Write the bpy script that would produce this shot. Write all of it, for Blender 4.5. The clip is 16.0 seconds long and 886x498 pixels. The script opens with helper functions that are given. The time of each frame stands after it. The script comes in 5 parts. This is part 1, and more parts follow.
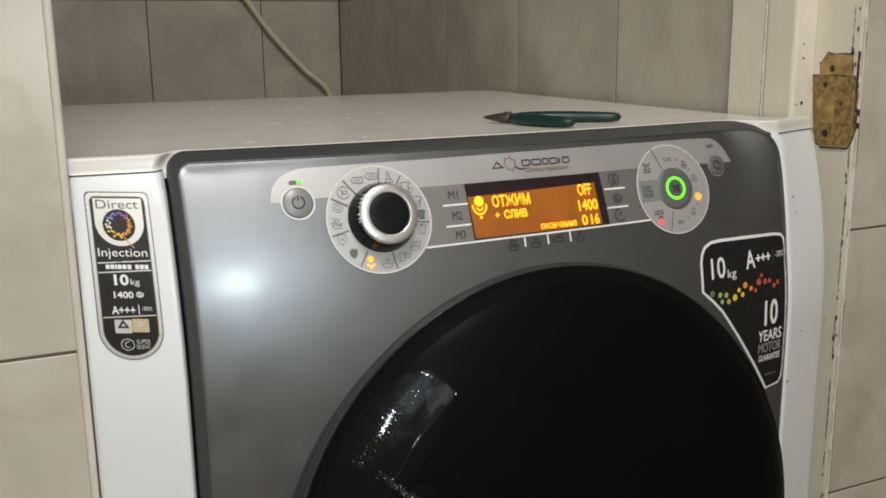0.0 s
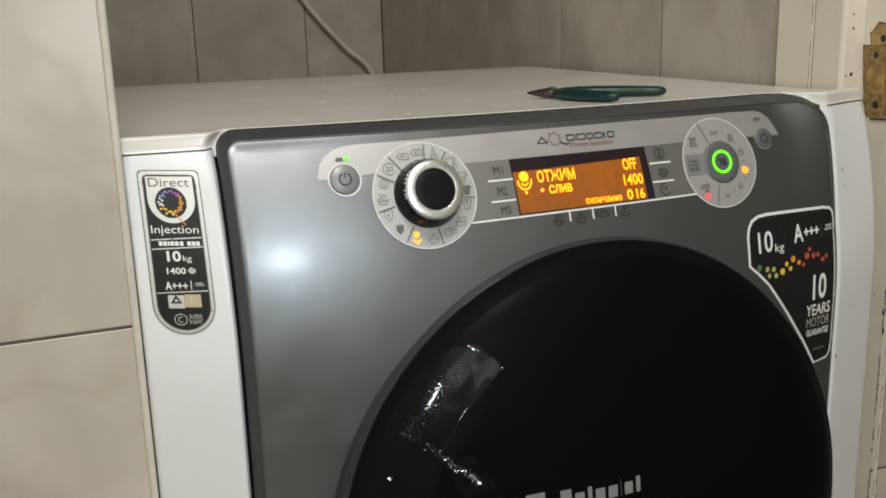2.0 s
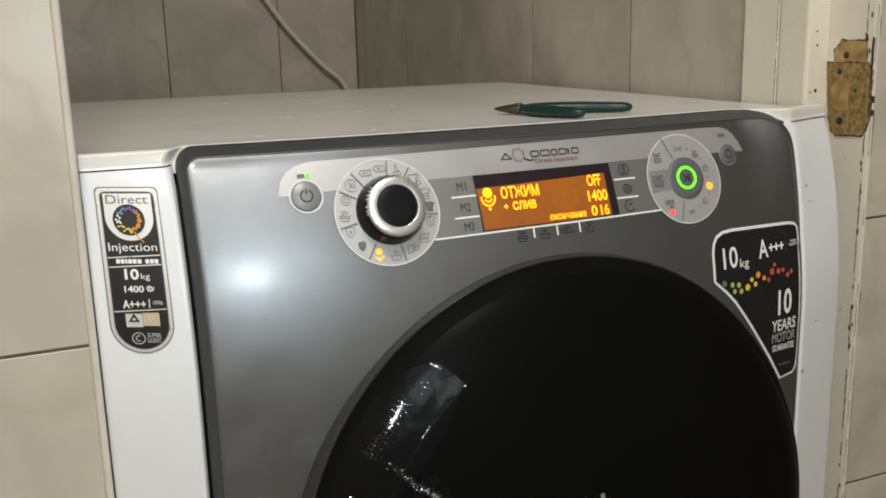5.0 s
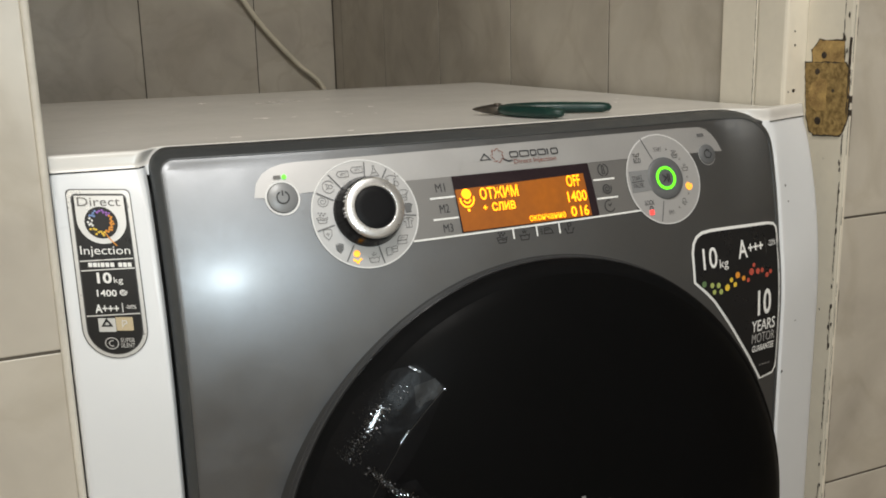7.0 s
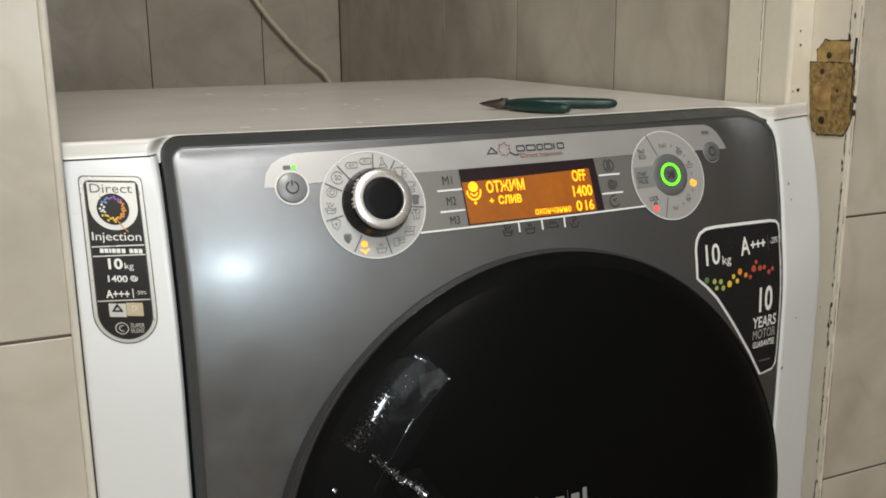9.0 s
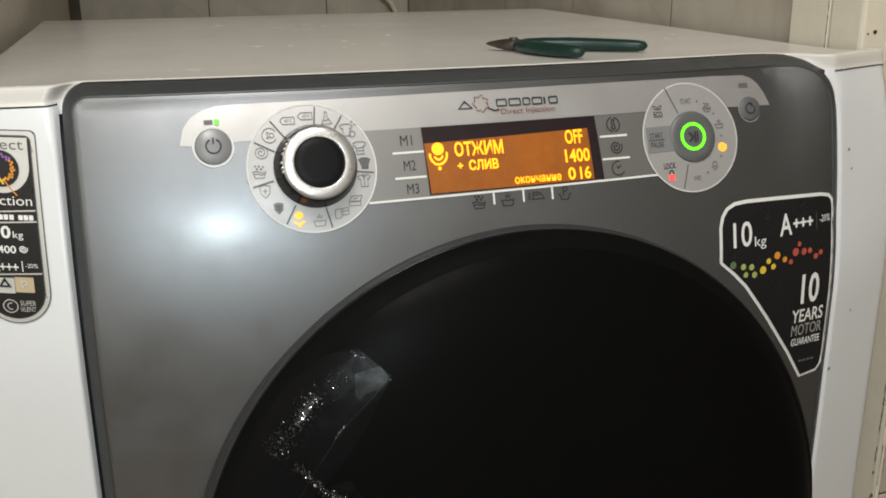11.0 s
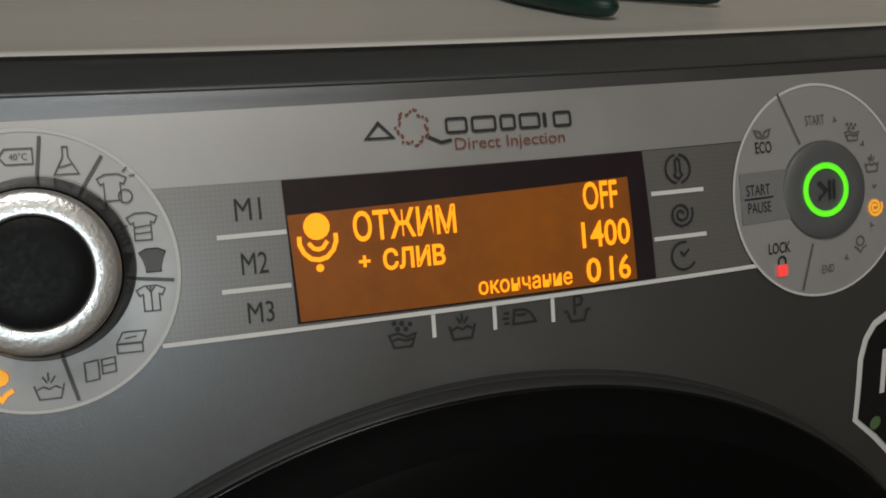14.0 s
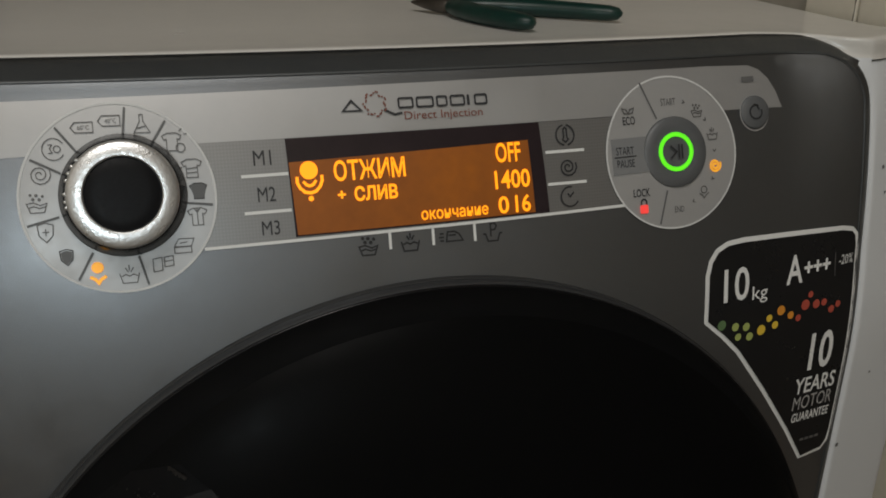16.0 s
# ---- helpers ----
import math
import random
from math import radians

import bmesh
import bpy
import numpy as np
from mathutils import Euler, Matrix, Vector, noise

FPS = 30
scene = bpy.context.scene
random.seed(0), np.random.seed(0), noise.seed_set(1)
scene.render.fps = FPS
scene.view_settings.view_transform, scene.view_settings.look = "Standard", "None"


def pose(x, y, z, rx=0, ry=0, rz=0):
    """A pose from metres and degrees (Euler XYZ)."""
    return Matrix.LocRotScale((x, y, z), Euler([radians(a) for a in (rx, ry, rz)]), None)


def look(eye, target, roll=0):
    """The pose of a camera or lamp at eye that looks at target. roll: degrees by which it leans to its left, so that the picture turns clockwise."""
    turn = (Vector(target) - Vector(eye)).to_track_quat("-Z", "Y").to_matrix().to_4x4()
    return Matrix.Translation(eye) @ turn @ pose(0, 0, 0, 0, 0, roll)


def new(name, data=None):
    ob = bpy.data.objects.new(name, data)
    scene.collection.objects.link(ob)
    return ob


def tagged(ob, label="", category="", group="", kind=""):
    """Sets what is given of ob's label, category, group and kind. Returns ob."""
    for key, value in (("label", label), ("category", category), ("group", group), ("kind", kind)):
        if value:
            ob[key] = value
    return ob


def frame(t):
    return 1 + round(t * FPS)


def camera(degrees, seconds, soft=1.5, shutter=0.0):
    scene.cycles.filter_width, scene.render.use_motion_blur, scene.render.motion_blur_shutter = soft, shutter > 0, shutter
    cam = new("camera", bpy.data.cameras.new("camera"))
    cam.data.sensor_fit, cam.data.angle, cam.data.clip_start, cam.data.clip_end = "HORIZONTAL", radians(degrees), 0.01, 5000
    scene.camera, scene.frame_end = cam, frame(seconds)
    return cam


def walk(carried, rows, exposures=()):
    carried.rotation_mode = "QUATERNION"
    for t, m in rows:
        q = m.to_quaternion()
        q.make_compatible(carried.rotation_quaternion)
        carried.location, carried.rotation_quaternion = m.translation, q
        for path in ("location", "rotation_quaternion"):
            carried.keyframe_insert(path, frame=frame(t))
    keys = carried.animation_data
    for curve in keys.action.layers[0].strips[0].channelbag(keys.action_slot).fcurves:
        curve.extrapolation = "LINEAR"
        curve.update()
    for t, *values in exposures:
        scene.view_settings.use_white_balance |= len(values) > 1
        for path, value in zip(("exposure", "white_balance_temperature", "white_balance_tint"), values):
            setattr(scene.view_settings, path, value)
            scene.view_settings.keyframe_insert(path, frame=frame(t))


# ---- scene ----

cam = camera(50.09, 16.0, soft=1.8)
# seconds, eye x y z in metres, turn about x y z in degrees
PATH = [
    (0.0, -0.3268, -0.5711, 0.9240, 77.456, 0.651, -24.514),
    (0.5, -0.3300, -0.5709, 0.9225, 76.947, 0.786, -23.946),
    (1.0, -0.3295, -0.5724, 0.9220, 76.539, 0.581, -23.844),
    (1.5, -0.3298, -0.5761, 0.9228, 76.553, 0.993, -23.035),
    (2.0, -0.3311, -0.5748, 0.9230, 76.210, 1.571, -22.133),
    (2.5, -0.3297, -0.5718, 0.9211, 75.728, 1.445, -22.105),
    (3.0, -0.3272, -0.5713, 0.9206, 75.666, 1.258, -22.552),
    (3.5, -0.3264, -0.5749, 0.9233, 76.233, 1.453, -22.419),
    (4.0, -0.3219, -0.5761, 0.9239, 76.987, 1.470, -22.891),
    (6.5, -0.3171, -0.5712, 0.9225, 77.069, 1.415, -23.782),
    (7.0, -0.3159, -0.5695, 0.9225, 77.061, 1.396, -24.598),
    (7.5, -0.3193, -0.5727, 0.9224, 77.271, 1.115, -23.902),
    (8.0, -0.3198, -0.5704, 0.9207, 77.245, 0.932, -24.234),
    (8.5, -0.3193, -0.5719, 0.9218, 77.551, 1.005, -24.339),
    (9.0, -0.3227, -0.5750, 0.9217, 76.801, 0.537, -24.365),
    (9.5, -0.3212, -0.5792, 0.9203, 75.257, 0.244, -24.430),
    (9.7, -0.3210, -0.5782, 0.9209, 75.023, 0.414, -24.422),
    (11.8, -0.1162, -0.3952, 0.9273, 69.825, -0.087, -14.276),
    (12.0, -0.1094, -0.3578, 0.9324, 69.084, -0.519, -15.029),
    (12.5, -0.0915, -0.2863, 0.9226, 67.209, -0.239, -14.830),
    (13.0, -0.0845, -0.2476, 0.9155, 67.017, -1.499, -16.500),
    (13.5, -0.0868, -0.2344, 0.9108, 66.462, -1.533, -16.352),
    (14.0, -0.0831, -0.2341, 0.9114, 66.727, -1.706, -17.891),
    (14.5, -0.0832, -0.2413, 0.9169, 66.506, -1.827, -17.565),
    (15.0, -0.0860, -0.2634, 0.9189, 66.860, -2.383, -18.572),
    (15.5, -0.0924, -0.3049, 0.9255, 67.576, -1.944, -18.003),
    (16.0, -0.1023, -0.3574, 0.9279, 68.036, -1.440, -17.827),
]
EXPOSURE = [(0.0, 0.0), (2.0, -0.05), (3.0, -0.07), (4.2, 0.0), (6.5, 0.05), (9.0, 0.05), (9.7, 0.0), (11.8, 0.07), (12.5, 0.02), (13.0, -0.64), (13.5, -0.95), (14.5, -1.17), (15.5, -1.2), (16.0, -1.07)]
walk(cam, [(t, pose(*row)) for t, *row in PATH], EXPOSURE)

# ---- light: a phone torch held before the machine and a ceiling lamp in the room ----
world = bpy.data.worlds.new("room_dark")
world.use_nodes = True
world.node_tree.nodes["Background"].inputs[0].default_value = (0.5, 0.45, 0.4, 1)
world.node_tree.nodes["Background"].inputs[1].default_value = 0.0
scene.world = world


def lamp(name, kind, power, colour, place, target, **sizes):
    data = bpy.data.lights.new(name, kind)
    data.energy, data.color = power, colour
    for key, value in sizes.items():
        if key == "size":
            data.size = value
        elif key == "radius":
            data.shadow_soft_size = value
        elif key == "cone":
            data.spot_size, data.spot_blend = radians(value), 1.0
    ob = new(name, data)
    ob.matrix_world = look(place, target)
    return ob


TORCH = lamp("torch_light", "POINT", 3.5, (0.80, 0.935, 1.0), (-0.217, -0.52, 0.944), (-0.12, 0.0, 0.74), radius=0.006)
CEILING = lamp("ceiling_light", "AREA", 27.0, (1.0, 0.965, 0.915), (-0.30, -1.02, 2.40), (-0.30, -1.02, 0.0), size=0.6)

# ---- materials ----


def material(name, colour, rough=0.5, metal=0.0, spread=0.0, scale=20.0, bump=0.0, bump_scale=200.0, second=None, glow=0.0, coat=0.0, ior=1.45):
    m = bpy.data.materials.new(name)
    m.use_nodes = True
    nodes, links = m.node_tree.nodes, m.node_tree.links
    b = nodes["Principled BSDF"]
    b.inputs["Base Color"].default_value = (*colour, 1)
    b.inputs["Roughness"].default_value = rough
    b.inputs["Metallic"].default_value = metal
    b.inputs["Coat Weight"].default_value = coat
    b.inputs["Coat Roughness"].default_value = 0.25
    b.inputs["IOR"].default_value = ior
    if glow:
        b.inputs["Emission Color"].default_value = (*colour, 1)
        b.inputs["Emission Strength"].default_value = glow
    place = nodes.new("ShaderNodeTexCoord")
    if spread:
        large, fine, mix = nodes.new("ShaderNodeTexNoise"), nodes.new("ShaderNodeTexNoise"), nodes.new("ShaderNodeMix")
        large.inputs["Scale"].default_value, fine.inputs["Scale"].default_value = scale, scale * 9
        large.inputs["Detail"].default_value = 6
        sum_, ramp = nodes.new("ShaderNodeMath"), nodes.new("ShaderNodeMapRange")
        sum_.operation = "MULTIPLY_ADD"
        sum_.inputs[1].default_value = 0.35
        links.new(place.outputs["Object"], large.inputs["Vector"])
        links.new(place.outputs["Object"], fine.inputs["Vector"])
        links.new(fine.outputs["Fac"], sum_.inputs[0])
        links.new(large.outputs["Fac"], sum_.inputs[2])
        links.new(sum_.outputs[0], ramp.inputs["Value"])
        ramp.inputs["From Min"].default_value, ramp.inputs["From Max"].default_value = 0.45, 0.9
        mix.data_type = "RGBA"
        dark = second or tuple(c * (1 - spread) for c in colour)
        mix.inputs["A"].default_value, mix.inputs["B"].default_value = (*dark, 1), (*colour, 1)
        links.new(ramp.outputs[0], mix.inputs["Factor"])
        links.new(mix.outputs["Result"], b.inputs["Base Color"])
        wear = nodes.new("ShaderNodeMapRange")
        wear.inputs["To Min"].default_value, wear.inputs["To Max"].default_value = min(1, rough * 1.25), rough * 0.85
        links.new(ramp.outputs[0], wear.inputs["Value"])
        links.new(wear.outputs[0], b.inputs["Roughness"])
    if bump:
        grain, relief = nodes.new("ShaderNodeTexNoise"), nodes.new("ShaderNodeBump")
        grain.inputs["Scale"].default_value, grain.inputs["Detail"].default_value = bump_scale, 4
        relief.inputs["Strength"].default_value, relief.inputs["Distance"].default_value = bump, 0.001
        links.new(place.outputs["Object"], grain.inputs["Vector"])
        links.new(grain.outputs["Fac"], relief.inputs["Height"])
        links.new(relief.outputs["Normal"], b.inputs["Normal"])
    return m


def marble(name, light, dark, rough):
    """Glazed wall tile with cloudy beige veins, different on each tile."""
    m = bpy.data.materials.new(name)
    m.use_nodes = True
    nodes, links = m.node_tree.nodes, m.node_tree.links
    b = nodes["Principled BSDF"]
    place, info, shift = nodes.new("ShaderNodeTexCoord"), nodes.new("ShaderNodeObjectInfo"), nodes.new("ShaderNodeVectorMath")
    spread = nodes.new("ShaderNodeMath")
    spread.operation, spread.inputs[1].default_value = "MULTIPLY", 9.0
    links.new(info.outputs["Random"], spread.inputs[0])
    links.new(place.outputs["Object"], shift.inputs[0])
    links.new(spread.outputs[0], shift.inputs[1])
    cloud, vein = nodes.new("ShaderNodeTexNoise"), nodes.new("ShaderNodeTexNoise")
    cloud.inputs["Scale"].default_value, cloud.inputs["Detail"].default_value, cloud.inputs["Distortion"].default_value = 10.0, 5, 0.4
    vein.inputs["Scale"].default_value, vein.inputs["Detail"].default_value, vein.inputs["Distortion"].default_value = 9.0, 6, 0.7
    for tex in (cloud, vein):
        links.new(shift.outputs[0], tex.inputs["Vector"])
    wide, thin = nodes.new("ShaderNodeValToRGB"), nodes.new("ShaderNodeValToRGB")
    wide.color_ramp.elements[0].position, wide.color_ramp.elements[1].position = 0.30, 0.68
    wide.color_ramp.elements[0].color, wide.color_ramp.elements[1].color = (*dark, 1), (*light, 1)
    e = thin.color_ramp.elements
    e[0].position, e[1].position = 0.44, 0.56
    e[0].color = e[1].color = (1, 1, 1, 1)
    mid = e.new(0.5)
    mid.color = (0.92, 0.91, 0.89, 1)
    links.new(cloud.outputs["Fac"], wide.inputs["Fac"])
    links.new(vein.outputs["Fac"], thin.inputs["Fac"])
    mix = nodes.new("ShaderNodeMix")
    mix.data_type, mix.blend_type = "RGBA", "MULTIPLY"
    mix.inputs["Factor"].default_value = 1.0
    links.new(wide.outputs["Color"], mix.inputs["A"])
    links.new(thin.outputs["Color"], mix.inputs["B"])
    links.new(mix.outputs["Result"], b.inputs["Base Color"])
    b.inputs["Roughness"].default_value = rough
    grain, relief = nodes.new("ShaderNodeTexNoise"), nodes.new("ShaderNodeBump")
    grain.inputs["Scale"].default_value = 60
    relief.inputs["Strength"].default_value, relief.inputs["Distance"].default_value = 0.06, 0.001
    links.new(place.outputs["Object"], grain.inputs["Vector"])
    links.new(grain.outputs["Fac"], relief.inputs["Height"])
    links.new(relief.outputs["Normal"], b.inputs["Normal"])
    return m


def dotted(name, light, dark, scale):
    """Grey print with a fine woven dot pattern."""
    m = material(name, light, 0.40, metal=0.65)
    nodes, links = m.node_tree.nodes, m.node_tree.links
    place, turn, check, soft = nodes.new("ShaderNodeTexCoord"), nodes.new("ShaderNodeMapping"), nodes.new("ShaderNodeTexChecker"), nodes.new("ShaderNodeTexNoise")
    turn.inputs["Rotation"].default_value = (0, radians(45), 0)
    turn.inputs["Scale"].default_value = (1, 0.001, 1)
    check.inputs["Scale"].default_value = scale
    check.inputs["Color1"].default_value, check.inputs["Color2"].default_value = (*light, 1), (*dark, 1)
    links.new(place.outputs["Object"], turn.inputs["Vector"])
    links.new(turn.outputs[0], check.inputs["Vector"])
    links.new(check.outputs["Color"], nodes["Principled BSDF"].inputs["Base Color"])
    nodes.remove(soft)
    return m


TILE = marble("glazed_marble_tile", (0.60, 0.555, 0.475), (0.44, 0.40, 0.34), 0.33)
GROUT = material("grey_grout", (0.11, 0.095, 0.075), 0.9, spread=0.35, scale=40)
WHITE = material("white_enamel", (0.78, 0.80, 0.82), 0.32, spread=0.03, scale=5, bump=0.02, bump_scale=350)
LID = material("white_worktop_laminate", (0.78, 0.76, 0.72), 0.22, spread=0.07, scale=9, bump=0.01, bump_scale=500)
GREY = material("metallic_grey_paint", (0.192, 0.203, 0.217), 0.37, metal=0.85, spread=0.025, scale=30, bump=0.12, bump_scale=2600, coat=0.9)
# the grey paint is brushed sideways, so that lights smear up and down
brush = GREY.node_tree.nodes.new("ShaderNodeTangent")
brush.direction_type, brush.axis = "RADIAL", "X"
for node in GREY.node_tree.nodes:
    if node.type == "BSDF_PRINCIPLED":
        node.inputs["Anisotropic"].default_value = 0.42
        GREY.node_tree.links.new(brush.outputs["Tangent"], node.inputs["Tangent"])
# colour that stands in for the dark reflection on the plate's rolled edge
EDGE_SHADE = material("dark_plate_edge_overlay", (0.085, 0.09, 0.093), 0.40, metal=0.5, spread=0.08, scale=60)
SURROUND = material("dark_grey_satin_ring", (0.035, 0.036, 0.038), 0.45, metal=0.0, spread=0.08, scale=60)
GASKET = material("dark_grey_rubber", (0.035, 0.037, 0.04), 0.5, spread=0.2, scale=50)
SEAM = material("shadow_gap_plastic", (0.03, 0.03, 0.03), 0.7)
SILVER = material("silver_print", (0.46, 0.457, 0.455), 0.40, metal=0.5, spread=0.03, scale=40)
DISC = material("pale_grey_print", (0.48, 0.477, 0.475), 0.42, metal=0.4, spread=0.03, scale=40)
KEYPAD = dotted("dotted_grey_keypad", (0.288, 0.285, 0.282), (0.262, 0.259, 0.256), 1100.0)
BUTTON = material("grey_button_plastic", (0.27, 0.275, 0.28), 0.42, metal=0.2, spread=0.06, scale=80)
START = material("dark_grey_button_plastic", (0.14, 0.145, 0.15), 0.42, metal=0.2, spread=0.06, scale=80)
INK = material("black_ink", (0.03, 0.03, 0.032), 0.5)
FAINT = material("grey_ink", (0.14, 0.135, 0.13), 0.5)
TICK = material("dark_grey_ink", (0.13, 0.13, 0.13), 0.5)
BROWN = material("red_brown_ink", (0.22, 0.07, 0.045), 0.5)
RIM = material("light_grey_ink", (0.70, 0.70, 0.69), 0.45)
PALE = material("white_ink", (0.82, 0.82, 0.80), 0.45)
BLACK = material("black_glossy_plastic", (0.008, 0.008, 0.009), 0.22, spread=0.3, scale=70, bump=0.01, bump_scale=900, ior=1.30)
CAP = material("black_satin_cap", (0.009, 0.009, 0.010), 0.42, spread=0.25, scale=700, bump=0.03, bump_scale=2500, ior=1.22)
CHROME = material("brushed_chrome", (0.78, 0.78, 0.78), 0.30, metal=0.85, spread=0.15, scale=260, bump=0.16, bump_scale=900)
GLASS = material("smoked_black_door", (0.0045, 0.0045, 0.0046), 0.36, spread=0.2, scale=12, bump=0.03, bump_scale=40, ior=1.105)
FILM = material("crinkled_clear_film", (0.0045, 0.0045, 0.0050), 0.30, bump=0.2, bump_scale=170, ior=1.16)
BAND = material("matt_black_band", (0.006, 0.006, 0.0062), 0.55, spread=0.2, scale=40, ior=1.085)
FILM_SHEEN = material("pale_reflection_patch", (0.012, 0.012, 0.012), 0.32, bump=0.2, bump_scale=170, ior=1.25)
GLINT = material("glossy_glint_film", (0.0045, 0.0045, 0.0050), 0.13, ior=1.5)
LOGO = material("grey_brand_print", (0.22, 0.22, 0.22), 0.5)
WINDOW = material("smoked_display_window", (0.028, 0.018, 0.022), 0.18, spread=0.3, scale=60)
AMBER = material("amber_display_field", (0.30, 0.085, 0.006), 0.5, glow=0.42, spread=0.25, scale=25, second=(0.16, 0.045, 0.004))
LIT = material("lit_amber_segments", (1.0, 0.33, 0.008), 0.4, glow=2.2)
GREEN = material("lit_green_ring", (0.14, 1.0, 0.02), 0.4, glow=1.25)
GREEN_LED = material("lit_green_indicator", (0.12, 0.9, 0.03), 0.4, glow=1.0)
RED_LED = material("lit_red_indicator", (1.0, 0.07, 0.06), 0.4, glow=1.1)
ORANGE = material("lit_orange_indicator", (1.0, 0.42, 0.03), 0.4, glow=1.1)
STICKER = material("black_sticker_vinyl", (0.014, 0.014, 0.015), 0.30, spread=0.2, scale=60)
FOIL = material("silver_foil", (0.74, 0.745, 0.74), 0.30, metal=0.5, spread=0.06, scale=80)
FOIL_LINE = material("dark_foil_line", (0.10, 0.10, 0.10), 0.4)
BEIGE = material("beige_print", (0.52, 0.43, 0.28), 0.5)
TRIM = material("cream_plastic_trim", (0.66, 0.62, 0.54), 0.45, spread=0.15, scale=30)
PAINT = material("old_cream_gloss_paint", (0.80, 0.745, 0.63), 0.38, spread=0.10, scale=14, bump=0.25, bump_scale=45)
CHIP = material("dark_chipped_wood", (0.055, 0.04, 0.028), 0.85, spread=0.5, scale=120)
WOOD = material("bare_wood_mortise", (0.54, 0.36, 0.13), 0.75, spread=0.55, scale=80, second=(0.20, 0.12, 0.045), bump=0.6, bump_scale=160)
WOOD_DARK = material("stained_wood_mortise", (0.42, 0.285, 0.105), 0.8, spread=0.7, scale=260, second=(0.13, 0.080, 0.026), bump=1.0, bump_scale=260)
CABLE = material("cream_cable_sheath", (0.82, 0.76, 0.62), 0.5, spread=0.1, scale=50)
GRIP = material("dark_green_grip", (0.006, 0.036, 0.029), 0.34, spread=0.3, scale=120, bump=0.05, bump_scale=500)
STEEL = material("dark_tool_steel", (0.13, 0.115, 0.10), 0.38, metal=0.8, spread=0.35, scale=150, bump=0.08, bump_scale=700)
PLASTER = material("cream_plaster", (0.76, 0.72, 0.64), 0.85, spread=0.08, scale=6, bump=0.15, bump_scale=90)
# for unseen surfaces, kept dark so that the grey plate reflects less light
DARK = material("dark_unseen_surface", (0.20, 0.17, 0.13), 0.9, spread=0.2, scale=8)
FLOOR = material("brown_floor_tile", (0.22, 0.17, 0.12), 0.5, spread=0.3, scale=8)

# ---- mesh helpers ----


def front(x, z, off=0.0):
    """The bulging front of the machine: its point at (x, z), off metres proud of it."""
    w = min(max(z - 0.8, -0.1093), 0.0475)
    roll = max(0.0, z - 0.8475)
    u = min(abs(x), 0.2425)
    side = max(0.0, abs(x) - 0.2425)
    lean, knee = FQ[0] * w + FQ[1] * w * w, FQ[0] * -0.05 + FQ[1] * 0.0025
    if w > -0.05 and x > 0:
        f = min(1.0, max(0.0, (u - 0.185) / 0.055))
        lean = knee + (lean - knee) * (1.0 - 0.45 * f * f * (3 - 2 * f) * (1.0 - side / 0.055))
    lean *= 1.0 - 5.5 * side
    return Vector((x, lean + FQ[2] * u * u + FQ[3] * u ** 4 + 0.19 * side + roll * (0.9 + min(1.3, roll * 400)) - off, z))


def flat(x, z, off=0.0):
    """The front without the roll at its top."""
    p = front(x, min(z, 0.8475), off)
    return Vector((x, p.y, z))


def outside(x, z):
    """Distance from the grey plate's rounded outline, positive outside it."""
    r = CORNER_L if x < 0 else CORNER_R
    u, w = abs(x) - 0.2405 + r, z - 0.8552 + r
    return math.hypot(max(u, 0.0), max(w, 0.0)) + min(max(u, w), 0.0) - r


def groove(x, z):
    """Depth of the groove at the plate's edge: deep along the top and the left, shallow down the right."""
    if x < 0:
        u, w = max(0.0, -x - 0.2405 + CORNER_L), max(1e-6, z - 0.8552 + CORNER_L)
        return 0.0080 + 0.0092 * math.cos(math.atan2(u, w)) ** 2
    u, w = max(0.0, x - 0.2405 + CORNER_R), max(1e-6, z - 0.8552 + CORNER_R)
    return 0.0025 + 0.0147 * math.cos(math.atan2(u, w)) ** 4


def white(x, z, off=0.0):
    """White surround of the plate, drawn back into the groove at the plate's edge."""
    r = CORNER_L if x < 0 else CORNER_R
    bend = min(1.0, max(0.0, min(abs(x) - 0.2405 + r, z - 0.8552 + r)) / (0.4 * r))
    f = min(1.0, max(0.0, outside(x, z) / (0.0045 + 0.35 * r * bend)))
    return flat(x, z, off - groove(x, z) * (1 - f * f * (3 - 2 * f)))


CORNER_L, CORNER_R = 0.014, 0.030
FQ = (0.3634, 1.662, 0.196, 0.89)
TILT = 0.94


def finish(name, bm, mat, parent, label="", smooth=True):
    me = bpy.data.meshes.new(name)
    bm.to_mesh(me)
    bm.free()
    for p in me.polygons:
        p.use_smooth = smooth
    me.materials.append(mat)
    ob = new(name, me)
    if parent:
        ob.parent = parent
    if label:
        ob["label"] = label
    return ob


def part(name, bm, mat, parent, label="", smooth=True):
    """One mesh object under a thing or under a part."""
    return finish(name, bm, mat, parent, label, smooth)


def thing(name, label, category, group="", kind=""):
    return tagged(new(name), label, category, group, kind)


def block(bm, lo, hi, bevel=0.0, segments=2):
    """A box from corner to corner with rounded edges."""
    made = bmesh.ops.create_cube(bm, size=1.0)["verts"]
    for v in made:
        v.co = Vector([lo[i] + (hi[i] - lo[i]) * (v.co[i] + 0.5) for i in range(3)])
    if bevel:
        edges = list({e for v in made for e in v.link_edges})
        bmesh.ops.bevel(bm, geom=edges, offset=bevel, segments=segments, profile=0.5, affect="EDGES")
    return bm


